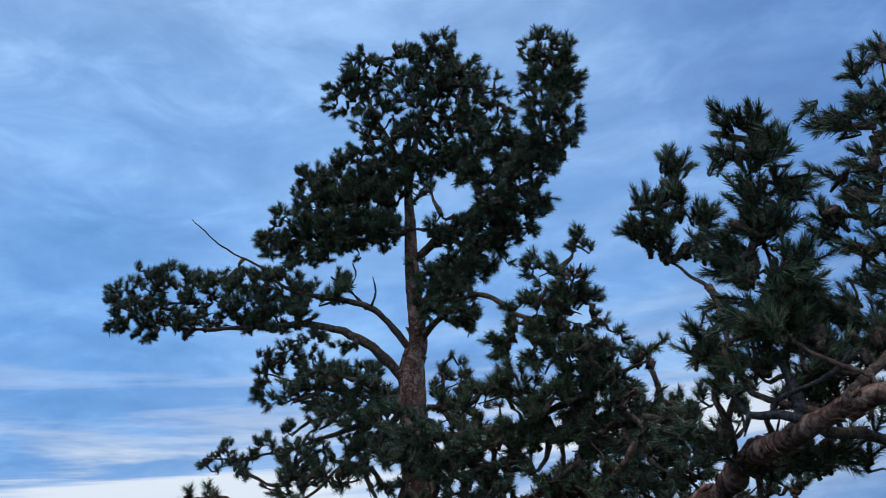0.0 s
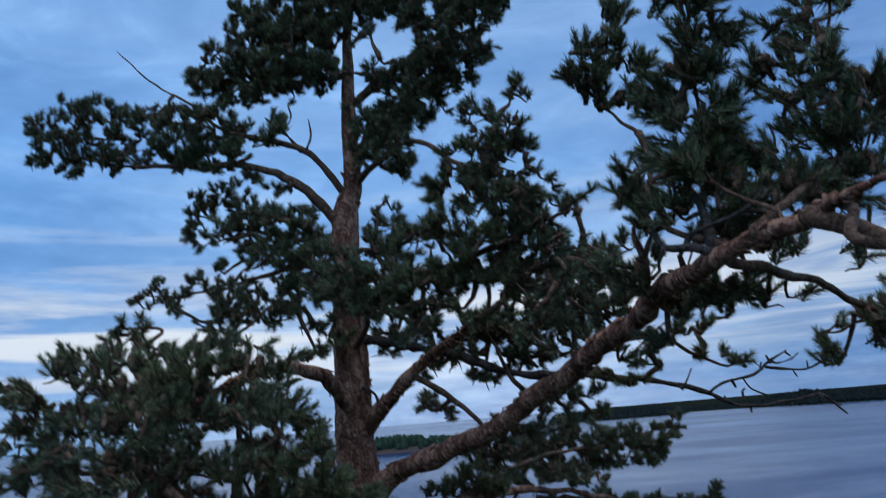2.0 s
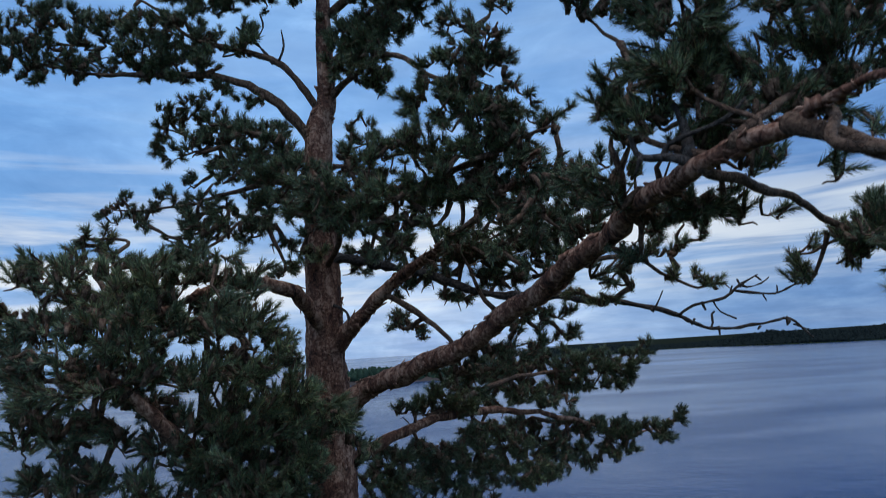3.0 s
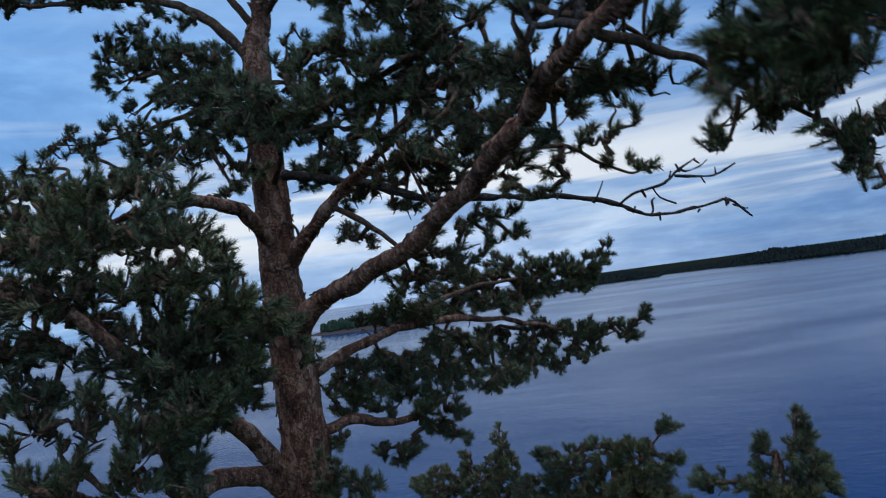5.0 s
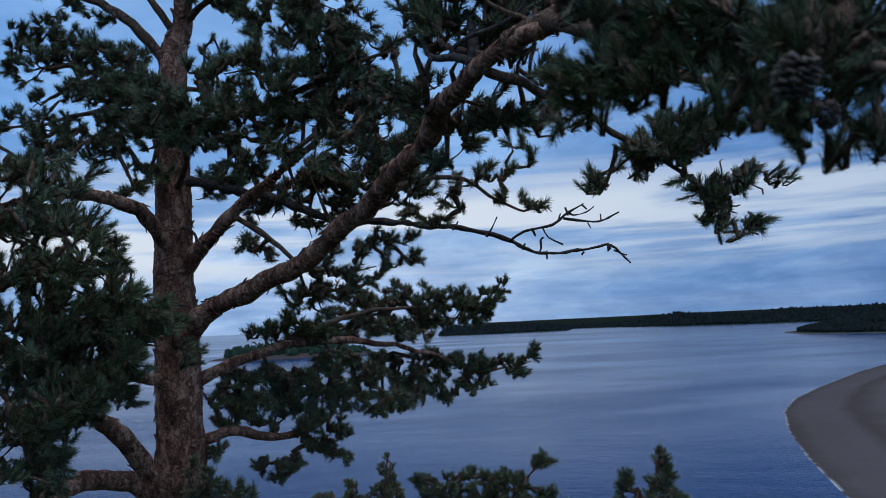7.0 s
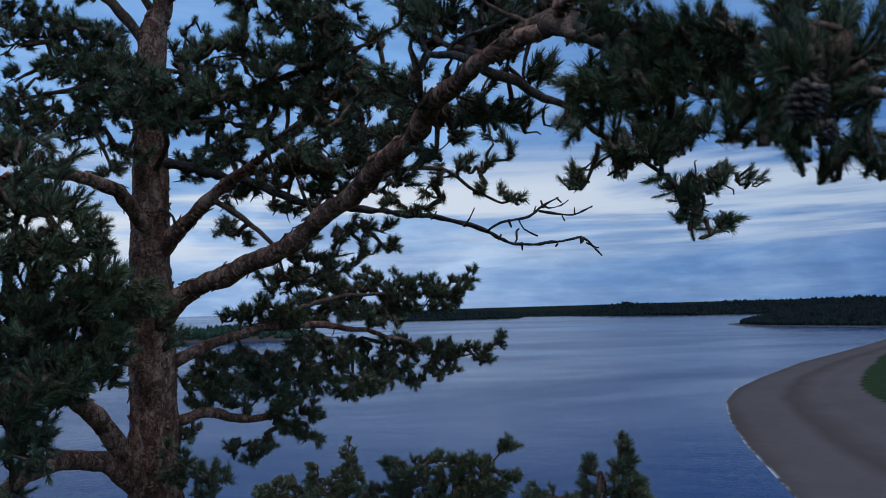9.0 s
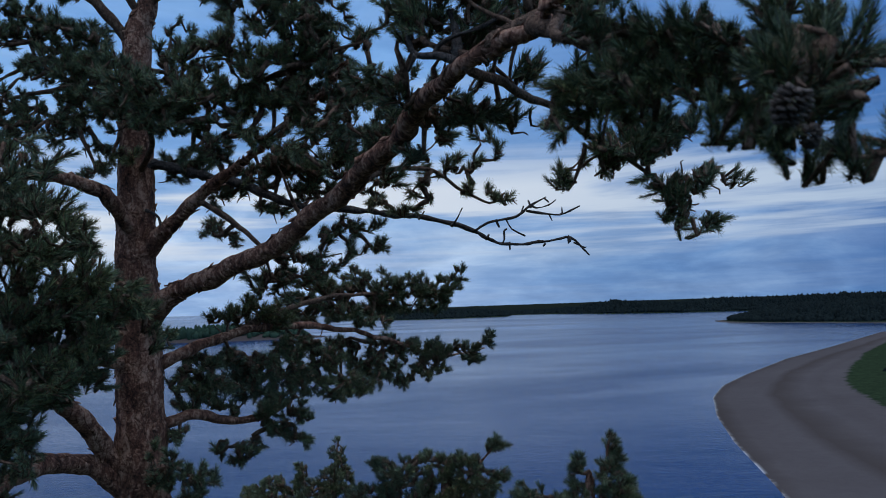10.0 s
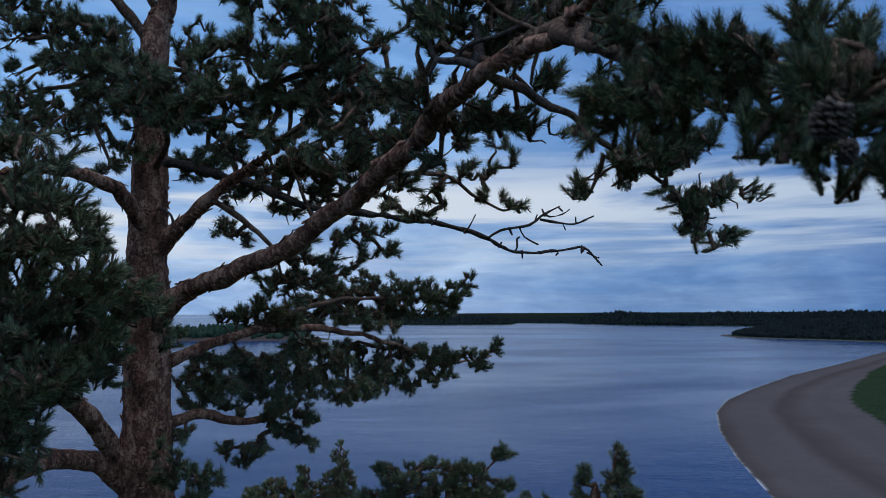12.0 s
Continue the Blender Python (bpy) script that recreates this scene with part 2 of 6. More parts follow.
def ground_material():
    mat, nodes, links, shader = material("shore_ground", 1.0, 0.0)
    where = place(nodes)
    inland = nodes.new("ShaderNodeAttribute")
    inland.attribute_name = "inland"
    lawn = nodes.new("ShaderNodeAttribute")
    lawn.attribute_name = "lawn"
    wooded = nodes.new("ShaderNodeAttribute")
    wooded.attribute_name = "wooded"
    grain = noise_node(nodes, links, where, 0.9, 8, 0.7)
    broad = noise_node(nodes, links, where, 0.05, 4, 0.6, 0.5)
    sand = ramp(nodes, [(0.25, (0.064, 0.053, 0.052)), (0.55, (0.080, 0.067, 0.066)), (0.85, (0.098, 0.083, 0.082))])
    links.new(math_node(nodes, links, "ADD", math_node(nodes, links, "MULTIPLY", grain, 0.4), math_node(nodes, links, "MULTIPLY", broad, 0.6)), sand.inputs[0])
    wander = math_node(nodes, links, "ADD", inland.outputs["Fac"], math_node(nodes, links, "MULTIPLY", math_node(nodes, links, "SUBTRACT", broad, 0.5), 5.0))
    reach = math_node(nodes, links, "MULTIPLY", wander, 1 / 40.0)
    wet = ramp(nodes, [(0.0, (0.8,) * 3), (0.03, (0.45,) * 3), (0.06, (0.12,) * 3), (0.20, (0.0,) * 3), (0.25, (0.8,) * 3), (0.30, (0.5,) * 3), (0.37, (0.0,) * 3), (0.44, (0.15,) * 3), (0.48, (0.0,) * 3)])
    links.new(reach, wet.inputs[0])
    damp = mix_colour(nodes, links, wet.outputs[0], sand.outputs[0], (0.050, 0.039, 0.035))
    green = ramp(nodes, [(0.3, (0.012, 0.018, 0.011)), (0.7, (0.030, 0.045, 0.022))])
    links.new(grain, green.inputs[0])
    ragged = math_node(nodes, links, "MULTIPLY", math_node(nodes, links, "SUBTRACT", noise_node(nodes, links, where, 0.35, 6, 0.7), 0.5), 4.0)
    edge = math_node(nodes, links, "MULTIPLY", math_node(nodes, links, "ADD", lawn.outputs["Fac"], ragged), 0.25)
    hard = ramp(nodes, [(0.40, (0.0,) * 3), (0.62, (1.0,) * 3)])
    links.new(math_node(nodes, links, "ADD", edge, 0.5), hard.inputs[0])
    lap = math_node(nodes, links, "ADD", inland.outputs["Fac"], math_node(nodes, links, "MULTIPLY", ragged, 0.10))
    foam = ramp(nodes, [(0.0, (0.0,) * 3), (0.03, (0.75,) * 3), (0.045, (0.3,) * 3), (0.07, (0.0,) * 3)])
    links.new(math_node(nodes, links, "MULTIPLY", math_node(nodes, links, "ADD", lap, 0.3), 0.1), foam.inputs[0])
    lace = ramp(nodes, [(0.42, (0.0,) * 3), (0.62, (1.0,) * 3)])
    links.new(noise_node(nodes, links, where, 0.5, 5, 0.65), lace.inputs[0])
    ashore = mix_colour(nodes, links, math_node(nodes, links, "MULTIPLY", foam.outputs[0], lace.outputs[0]), mix_colour(nodes, links, hard.outputs[0], damp, green.outputs[0]), (0.55, 0.55, 0.55))
    # near-black colour laid under the woods, so no pale ground shows between trees
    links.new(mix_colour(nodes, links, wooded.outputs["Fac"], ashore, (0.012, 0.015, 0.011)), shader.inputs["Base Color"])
    bump(nodes, links, shader, grain, 0.5, 0.15)
    return mat


GROUND = ground_material()


def forest_material(name="far_forest", gain=(1.0, 1.0, 1.0)):
    mat, nodes, links, shader = material(name, 1.0, 0.0)
    geo = nodes.new("ShaderNodeNewGeometry")
    tone = ramp(nodes, [(at, tuple(c * g for c, g in zip(colour, gain))) for at, colour in [(0.0, (0.0085, 0.012, 0.012)), (0.6, (0.010, 0.014, 0.014)), (1.0, (0.013, 0.018, 0.017))]])
    links.new(geo.outputs["Random Per Island"], tone.inputs[0])
    links.new(tone.outputs[0], shader.inputs["Base Color"])
    return mat


FOREST = forest_material()
SHRUB = forest_material("islet_shrubs", (2.1, 2.6, 1.8))


# ---- ground, lake and shores ----
LAKE = -9.0
SHORE_Y = (-400, 20, 40, 66, 85, 104, 122, 137, 156, 189, 227, 297, 330, 379, 420, 449, 480, 513, 540, 600)
SHORE_X = (-600, 14, 22, 28, 32, 37, 43, 50, 62, 85, 116, 171, 236, 216, 190, 171, 172, 184, 300, 900)
FAR_X = (-3000, -105, -70, 0, 80, 95, 150, 195, 256, 500, 1500, 4800)
RIDGE_X, RIDGE = (60, 100, 160, 200, 225, 255, 285, 340, 400, 470, 620), (0.7, 0.15, 0.25, 0.75, 1.1, 0.95, 0.7, 1.0, 0.85, 1.15, 1.0)
FAR_Y = (9000, 6000, 905, 876, 897, 1000, 965, 860, 790, 700, 640, 600)


def smooth(a, b, v):
    u = min(1.0, max(0.0, (v - a) / (b - a)))
    return u * u * (3 - 2 * u)


def ground_height(x, y):
    """Height of the land, also below the lake."""
    bed = LAKE - 3.0
    knoll = bed + 12.0 * (1 - smooth(13, 34, math.hypot(max(0.0, abs(x + 3) - 8) * 0.9, max(0.0, y) * 1.0)))
    inland = x - np.interp(y, SHORE_Y, SHORE_X)
    beach = max(bed, LAKE + min(inland, 25) * 0.035 + max(0.0, min(inland - 25, 60)) * 0.02)
    if y > 335:
        beach += 2.0 * smooth(4, 40, inland)
    back = y - np.interp(x, FAR_X, FAR_Y)
    far = max(bed, LAKE + min(back, 30) * 0.06 + 5.5 * smooth(20, 160, back) * float(np.interp(x, RIDGE_X, RIDGE)) * (1 - 0.8 * smooth(300, 700, back)))
    islet = LAKE + 3.2 * (1 - math.hypot((x + 118) / 54.0, (y - 445) / 24.0)) * 2
    return max(bed, knoll, beach, far, min(islet, LAKE + 3.6))


def spread(a, b, core, n):
    """Coordinates from a to b, close together round the core."""
    u = np.linspace(-1, 1, n)
    s = np.sinh(u * 5.2) / np.sinh(5.2)
    return np.where(s < 0, core + (core - a) * s, core + (b - core) * s)


def build_ground():
    xs = np.unique(np.concatenate([spread(-4800, 4800, 40, 110), np.linspace(20, 240, 110), np.linspace(-176, -60, 30)]))
    ys = np.unique(np.concatenate([spread(-3000, 4900, 100, 110), np.linspace(40, 320, 130), np.linspace(415, 475, 18), np.linspace(750, 1100, 50)]))
    verts, lawns, edges, woods = [], [], [], []
    for y in ys:
        edge = float(np.interp(y, SHORE_Y, SHORE_X))
        for x in xs:
            h = ground_height(float(x), float(y))
            inland = x - edge
            h += 0.25 * noise.noise((x * 0.05, y * 0.05, 0.0)) if h > LAKE + 0.5 else 0.0
            verts.append((x, y, h))
            open_shore = 30 <= y <= 345 and h < LAKE + 3
            strip = np.interp(y, (30, 60, 95, 114, 140, 181, 220, 262, 345), (26, 25, 22, 22, 22, 20, 16, 13, 10)) if open_shore else 6.0
            lawns.append(inland - strip if open_shore or (y > 345 and x < 600 and y < 520) else 30.0)
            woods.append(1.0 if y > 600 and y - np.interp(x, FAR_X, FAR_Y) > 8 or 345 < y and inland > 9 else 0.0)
            edges.append(min(60.0, max(-20.0, inland)) if y < 520 else 30.0)
    n = len(xs)
    faces = [(j * n + i, j * n + i + 1, (j + 1) * n + i + 1, (j + 1) * n + i) for j in range(len(ys) - 1) for i in range(n - 1)]
    mesh = bpy.data.meshes.new("ground")
    mesh.from_pydata(verts, [], faces)
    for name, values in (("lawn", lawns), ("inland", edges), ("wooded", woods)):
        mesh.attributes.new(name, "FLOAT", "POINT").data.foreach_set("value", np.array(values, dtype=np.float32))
    mesh.polygons.foreach_set("use_smooth", np.ones(len(faces), dtype=bool))
    mesh.materials.append(GROUND)
    tagged(new("ground", mesh), "sandy beach, grass bank and wooded shores round the lake", "ground", kind="structure")


def build_water():
    bm = bmesh.new()
    bmesh.ops.create_grid(bm, x_segments=8, y_segments=8, size=4850)
    mesh = bpy.data.meshes.new("water")
    bm.to_mesh(mesh)
    bm.free()
    mesh.materials.append(WATER)
    ob = tagged(new("water", mesh), "calm blue lake water with faint wind ripples", "lake", kind="structure")
    ob.location.z = LAKE


build_ground()
build_water()


def fast_mesh(name, verts, tris, mats):
    """A mesh of triangles from arrays."""
    mesh = bpy.data.meshes.new(name)
    verts, tris = np.asarray(verts, dtype=np.float32), np.asarray(tris, dtype=np.int32)
    mesh.vertices.add(len(verts))
    mesh.vertices.foreach_set("co", verts.ravel())
    mesh.loops.add(len(tris) * 3)
    mesh.loops.foreach_set("vertex_index", tris.ravel())
    mesh.polygons.add(len(tris))
    mesh.polygons.foreach_set("loop_start", np.arange(0, len(tris) * 3, 3, dtype=np.int32))
    mesh.polygons.foreach_set("loop_total", np.full(len(tris), 3, dtype=np.int32))
    mesh.update(calc_edges=True)
    mesh.validate()
    for mat in mats:
        mesh.materials.append(mat)
    return mesh


def forest(name, label, count, seed, spot, tall, wide, grow=lambda x, y: 1.0, leaf=FOREST):
    """A far wood of many small uneven conifers."""
    rng = random.Random(seed)
    verts, tris = [], []
    for _ in range(count):
        x, y = spot(rng)
        h = ground_height(x, y) - 0.3
        if h < LAKE + 0.25:
            continue
        height = rng.uniform(*tall) * (1 + 0.30 * noise.noise((x * 0.009, y * 0.009, seed))) * grow(x, y)
        width = rng.uniform(*wide)
        start, sides = len(verts), 5
        turn = rng.random() * 6
        # an uneven crown in three rings and a tip
        for up, r in ((0.03, 0.9), (0.45, 0.95), (0.78, 0.5)):
            for i in range(sides):
                a = turn + i * 2 * math.pi / sides
                q = width * r * rng.uniform(0.55, 1.3)
                verts.append((x + q * math.cos(a), y + q * math.sin(a), h + height * (up + rng.uniform(-0.09, 0.09))))
        verts.append((x + rng.uniform(-0.3, 0.3), y + rng.uniform(-0.3, 0.3), h + height))
        for k in range(2):
            for i in range(sides):
                a, b = start + k * sides + i, start + k * sides + (i + 1) % sides
                tris += [(a, b, b + sides), (a, b + sides, a + sides)]
        for i in range(sides):
            tris.append((start + 2 * sides + i, start + 2 * sides + (i + 1) % sides, start + 3 * sides))
    ob = new(name, fast_mesh(name, verts, tris, [leaf]))
    tagged(ob, label, "forest", kind="stuff")


def far_spot(rng):
    x = rng.uniform(-70, 620)
    return x, float(np.interp(x, FAR_X, FAR_Y)) + 6 + 170 * rng.random() ** 1.7


def headland_spot(rng):
    y = rng.uniform(372, 530)
    return float(np.interp(y, SHORE_Y, SHORE_X)) + 7 + 200 * rng.random() ** 1.6, y


def islet_spot(rng):
    a, r = rng.random() * 6.28, math.sqrt(rng.random()) * 0.8
    return -118 + 54 * r * math.cos(a), 445 + 24 * r * math.sin(a)


forest("far_shore_forest", "dark conifer forest along the far lake shore", 6000, 5, far_spot, (5.6, 9.0), (1.8, 3.4),
       lambda x, y: float(np.interp(x, (60, 100, 160, 225, 280, 340, 620), (0.8, 0.42, 0.46, 1.15, 0.85, 1.1, 1.12))) * (0.4 + 0.6 * smooth(0, 70, y - float(np.interp(x, FAR_X, FAR_Y)))))
forest("headland_forest", "dark pine wood on a low headland", 3600, 6, headland_spot, (4.8, 6.6), (1.3, 2.4),
       lambda x, y: 0.4 + 0.65 * smooth(0, 60, x - float(np.interp(y, SHORE_Y, SHORE_X))))
def shrub_spot(rng):
    y = rng.uniform(70, 150)
    return float(np.interp(y, SHORE_Y, SHORE_X)) + rng.uniform(29, 60), y


forest("shrubs", "low dark shrubs scattered on the grass bank", 26, 8, shrub_spot, (0.5, 1.2), (0.5, 1.0))
forest("islet_trees", "low green shrubs and small conifers on a lake islet", 420, 7, islet_spot, (2.4, 7.0), (1.4, 2.8),
       lambda x, y: 1.0 - 0.45 * smooth(-130, -75, x), SHRUB)


# ---- pines ----
def catmull(points, step):
    """Points along a smooth line through rows of numbers, about one step apart."""
    pts = [np.array(p, dtype=float) for p in points]
    pts = [2 * pts[0] - pts[1]] + pts + [2 * pts[-1] - pts[-2]]
    out = []
    for a, b, c, d in zip(pts, pts[1:], pts[2:], pts[3:]):
        n = max(2, int(np.linalg.norm((c - b)[:3]) / step))
        for i in range(n):
            t = i / n
            out.append(0.5 * (2 * b + (c - a) * t + (2 * a - 5 * b + 4 * c - d) * t * t + (3 * b - a - 3 * c + d) * t ** 3))
    out.append(pts[-2])
    out = np.array(out)
    out[:, 3] = np.maximum(out[:, 3], 0.0012)
    return out


def tube(line, sides, rough=0.0, seed=0.0, plates=0.0):
    """Vertices and triangles of a round rod along rows of x, y, z, radius."""
    line = np.asarray(line)
    path, radius = line[:, :3], line[:, 3]
    along = np.gradient(path, axis=0)
    along /= np.linalg.norm(along, axis=1)[:, None] + 1e-9
    side = np.cross(along[0], (0.31, 0.95, 0.11))
    side /= np.linalg.norm(side)
    verts = []
    for p, d, r in zip(path, along, radius):
        side = side - d * side.dot(d)
        side /= np.linalg.norm(side) + 1e-9
        other = np.cross(d, side)
        for i in range(sides):
            a = 2 * math.pi * i / sides
            n = side * math.cos(a) + other * math.sin(a)
            k = 1.0
            if rough:
                q = p + n * r
                k += rough * noise.noise((q[0] * 9 + seed, q[1] * 9, q[2] * 9)) + 0.5 * rough * noise.noise((q[0] * 34, q[1] * 34 + seed, q[2] * 24))
            if plates:
                q = p + n * r
                dist = noise.voronoi((q[0] * 30, q[1] * 30, q[2] * 15))[0]
                k += plates * (min(0.35, dist[1] - dist[0]) - 0.2)
            verts.append(p + n * r * k)
    verts.append(path[-1] + along[-1] * radius[-1])
    verts.append(path[0])
    tris = []
    m = len(path)
    for j in range(m - 1):
        for i in range(sides):
            a, b = j * sides + i, j * sides + (i + 1) % sides
            tris += [(a, b, b + sides), (a, b + sides, a + sides)]
    for i in range(sides if sides > 3 else 0):
        tris.append(((m - 1) * sides + i, (m - 1) * sides + (i + 1) % sides, m * sides))
        tris.append(((i + 1) % sides, i, m * sides + 1))
    return np.array(verts), np.array(tris)


def part(name, mesh, parent, label=""):
    ob = new(name, mesh)
    ob.parent = parent
    ob.matrix_parent_inverse = parent.matrix_world.inverted() if parent.type == "EMPTY" and parent.parent is None else Matrix()
    if label:
        tagged(ob, label)
    return ob


def soften(mesh):
    mesh.polygons.foreach_set("use_smooth", np.ones(len(mesh.polygons), dtype=bool))
    return mesh


def tuft_shape(seed, count, thick, needle, stem, slim=False, spread_out=70):
    """One shoot like a bottle brush along +z, its tip at the origin: rows of vertices and triangles."""
    rng = random.Random(seed)
    verts, tris = [], []
    for i in range(count):
        u = ((i + rng.random()) / count) ** 0.85
        a = i * 2.39996 + rng.uniform(-0.4, 0.4)
        lean = radians(max(3, spread_out - 26 * u - 26 * u ** 4 + rng.gauss(0, 9)))
        length = needle * rng.uniform(0.72, 1.0) * (0.82 + 0.30 * u - 0.22 * u ** 4)
        d = Vector((math.sin(lean) * math.cos(a), math.sin(lean) * math.sin(a), math.cos(lean)))
        bend = Vector((rng.gauss(0, 0.07), rng.gauss(0, 0.07), 0.12))
        foot = Vector((0.002 * math.cos(a), 0.002 * math.sin(a), stem * (u - 1)))
        s = d.orthogonal().normalized()
        s.rotate(Matrix.Rotation(rng.random() * 6.283, 3, d))
        start = len(verts)
        tip = foot + (d + bend).normalized() * length
        if slim:
            verts += [foot - s * thick, foot + s * thick, tip]
            tris.append((start, start + 1, start + 2))
        else:
            o = d.cross(s)
            for k in range(3):
                b = k * 2.0944 + a
                verts.append(foot + (s * math.cos(b) + o * math.sin(b)) * thick)
            verts.append(tip)
            tris += [(start, start + 1, start + 3), (start + 1, start + 2, start + 3)]
    return np.array([tuple(v) for v in verts]), np.array(tris)


STEM, LONG_STEM = 0.046, 0.070
TUFTS = [tuft_shape(40 + i, 54, 0.0015, 0.037, STEM, True) for i in range(8)]
MIDDLE = [tuft_shape(50 + i, 84, 0.0014, 0.034, LONG_STEM, True, 62) for i in range(8)]
FINE = [tuft_shape(60 + i, 100, 0.0011, 0.036, LONG_STEM, False, 60) for i in range(8)]
TUFT_MESHES = []
for shape in FINE:
    TUFT_MESHES.append(fast_mesh("needle_tuft", shape[0], shape[1], [NEEDLES]))
SPENT = {"tufts": 0}


def pine_tree(foot):
    ob = new("pine_tree")
    ob.location = foot
    bpy.context.view_layer.update()
    return tagged(ob, "tall old pine with flaking reddish bark and dark green needles", "tree")


def young_pine(foot):
    ob = new("young_pine")
    ob.location = (foot[0], foot[1], ground_height(foot[0], foot[1]))
    bpy.context.view_layer.update()
    return tagged(ob, "slender young pine with upright dark green shoots", "tree", "young pines below the lookout")


STEMS = []


def flake_shape(seed):
    """A thin curled scale of bark, standing off at one end: about 2 cm."""
    rng = random.Random(seed)
    grid = []
    for j in range(4):
        for i in range(3):
            u, v = i - 1 + rng.uniform(-0.25, 0.25), j / 3 + rng.uniform(-0.08, 0.08)
            grid.append((u * 0.0065 * (1 - 0.35 * abs(v - 0.45)), v * 0.022 - 0.011, 0.0015 + 0.006 * v * v - 0.0015 * u * u))
    verts = grid + [(x * 0.96, y, z - 0.0018) for x, y, z in grid]
    tris = []
    for j in range(3):
        for i in range(2):
            a = j * 3 + i
            for k, flip in ((0, False), (12, True)):
                p, q, r, s = a + k, a + 1 + k, a + 4 + k, a + 3 + k
                tris += [(p, r, q), (p, s, r)] if flip else [(p, q, r), (p, r, s)]
    rim = [0, 1, 2, 5, 8, 11, 10, 9, 6, 3]
    for a, c in zip(rim, rim[1:] + rim[:1]):
        tris += [(a, a + 12, c + 12), (a, c + 12, c)]
    return fast_mesh("bark_flake", verts, tris, [BARK])


FLAKES = [flake_shape(70 + i) for i in range(5)]


def flakes(stem, line, count, seed):
    """Loose bark scales round a stem."""
    rng = random.Random(seed)
    for _ in range(count):
        i = rng.randrange(1, len(line) - 1)
        along = Vector(line[i + 1][:3] - line[i - 1][:3]).normalized()
        out = along.orthogonal().normalized()
        out.rotate(Matrix.Rotation(rng.random() * 6.283, 3, along))
        y = along * rng.choice((-1, 1))
        x = y.cross(out)
        m = Matrix((x, y, out)).transposed().to_4x4()
        s = rng.uniform(0.7, 1.9)
        ob = new("bark_flake", rng.choice(FLAKES))
        ob.parent = stem
        ob.matrix_basis = Matrix.Translation(Vector(line[i][:3]) + out * line[i][3] * 0.97) @ m @ Matrix.Rotation(rng.uniform(-0.4, 0.4), 4, "Z") @ Matrix.Diagonal((s * rng.uniform(0.7, 1.5), s, s, 1))


def trunk(tree, rows):
    line = catmull(rows, 0.016)
    line = np.array([p for i, p in enumerate(line) if p[2] > 5.6 or i % 12 == 0])
    STEMS.append(line)
    verts, tris = tube(line, 40, 0.10, 2.0, 0.16)
    ob = part("trunk", soften(fast_mesh("trunk", verts, tris, [BARK])), tree, "reddish-brown scaly pine trunk")
    flakes(ob, [p for p in line if 6.0 < p[2] < 8.4], 280, 5)


def limb(tree, rows, name="limb", dead=False):
    """A bough along rows of x, y, z, radius. Returns what its shoots grow from."""
    seed = len(bpy.data.objects) * 0.37
    first = np.array(rows[0][:3])
    if STEMS and name != "trunk":
        grown = np.concatenate(STEMS)
        gap = np.linalg.norm(grown[:, :3] - first, axis=1)
        k = int(np.argmin(gap))
        if 0.015 < gap[k] < 0.25:
            rows = [(*grown[k][:3], min(rows[0][3] * 1.15, grown[k][3] * 0.9))] + list(rows)
    line = catmull(rows, 0.02)
    for i, p in enumerate(line):
        k = min(1.0, i / 8.0) * (0.010 + 0.16 * p[3])
        p[:3] += k * np.array(noise.noise_vector((p[0] * 6 + seed, p[1] * 6, p[2] * 6)))
        p[:3] += 0.4 * k * np.array(noise.noise_vector((p[0] * 21, p[1] * 21 + seed, p[2] * 21)))
        p[3] *= 1 + 0.22 * noise.noise((p[0] * 13 + seed, p[1] * 13, p[2] * 13))
    thick = rows[0][3] > 0.03
    if dead:
        for p in line:
            p[3] *= 1.3 + 0.75 * noise.noise((p[0] * 45, p[1] * 45, p[2] * 45))
    STEMS.append(line)
    verts, tris = tube(line, 20 if thick else 12, 0.11, seed, 0.10 if thick else 0.0)
    ob = part(name, soften(fast_mesh(name, verts, tris, [DEAD if dead else (BARK if thick else TWIG)])), tree)
    if rows[0][3] > 0.04:
        flakes(ob, line[6:], 110 if len(rows) > 9 else 30, len(rows))
    return {"ob": ob, "tree": tree, "nodes": [p[:3].copy() for p in line], "base": len(line), "owner": [-1] * len(line),
            "shoots": [], "rng": random.Random(int(seed * 100) + 11)}


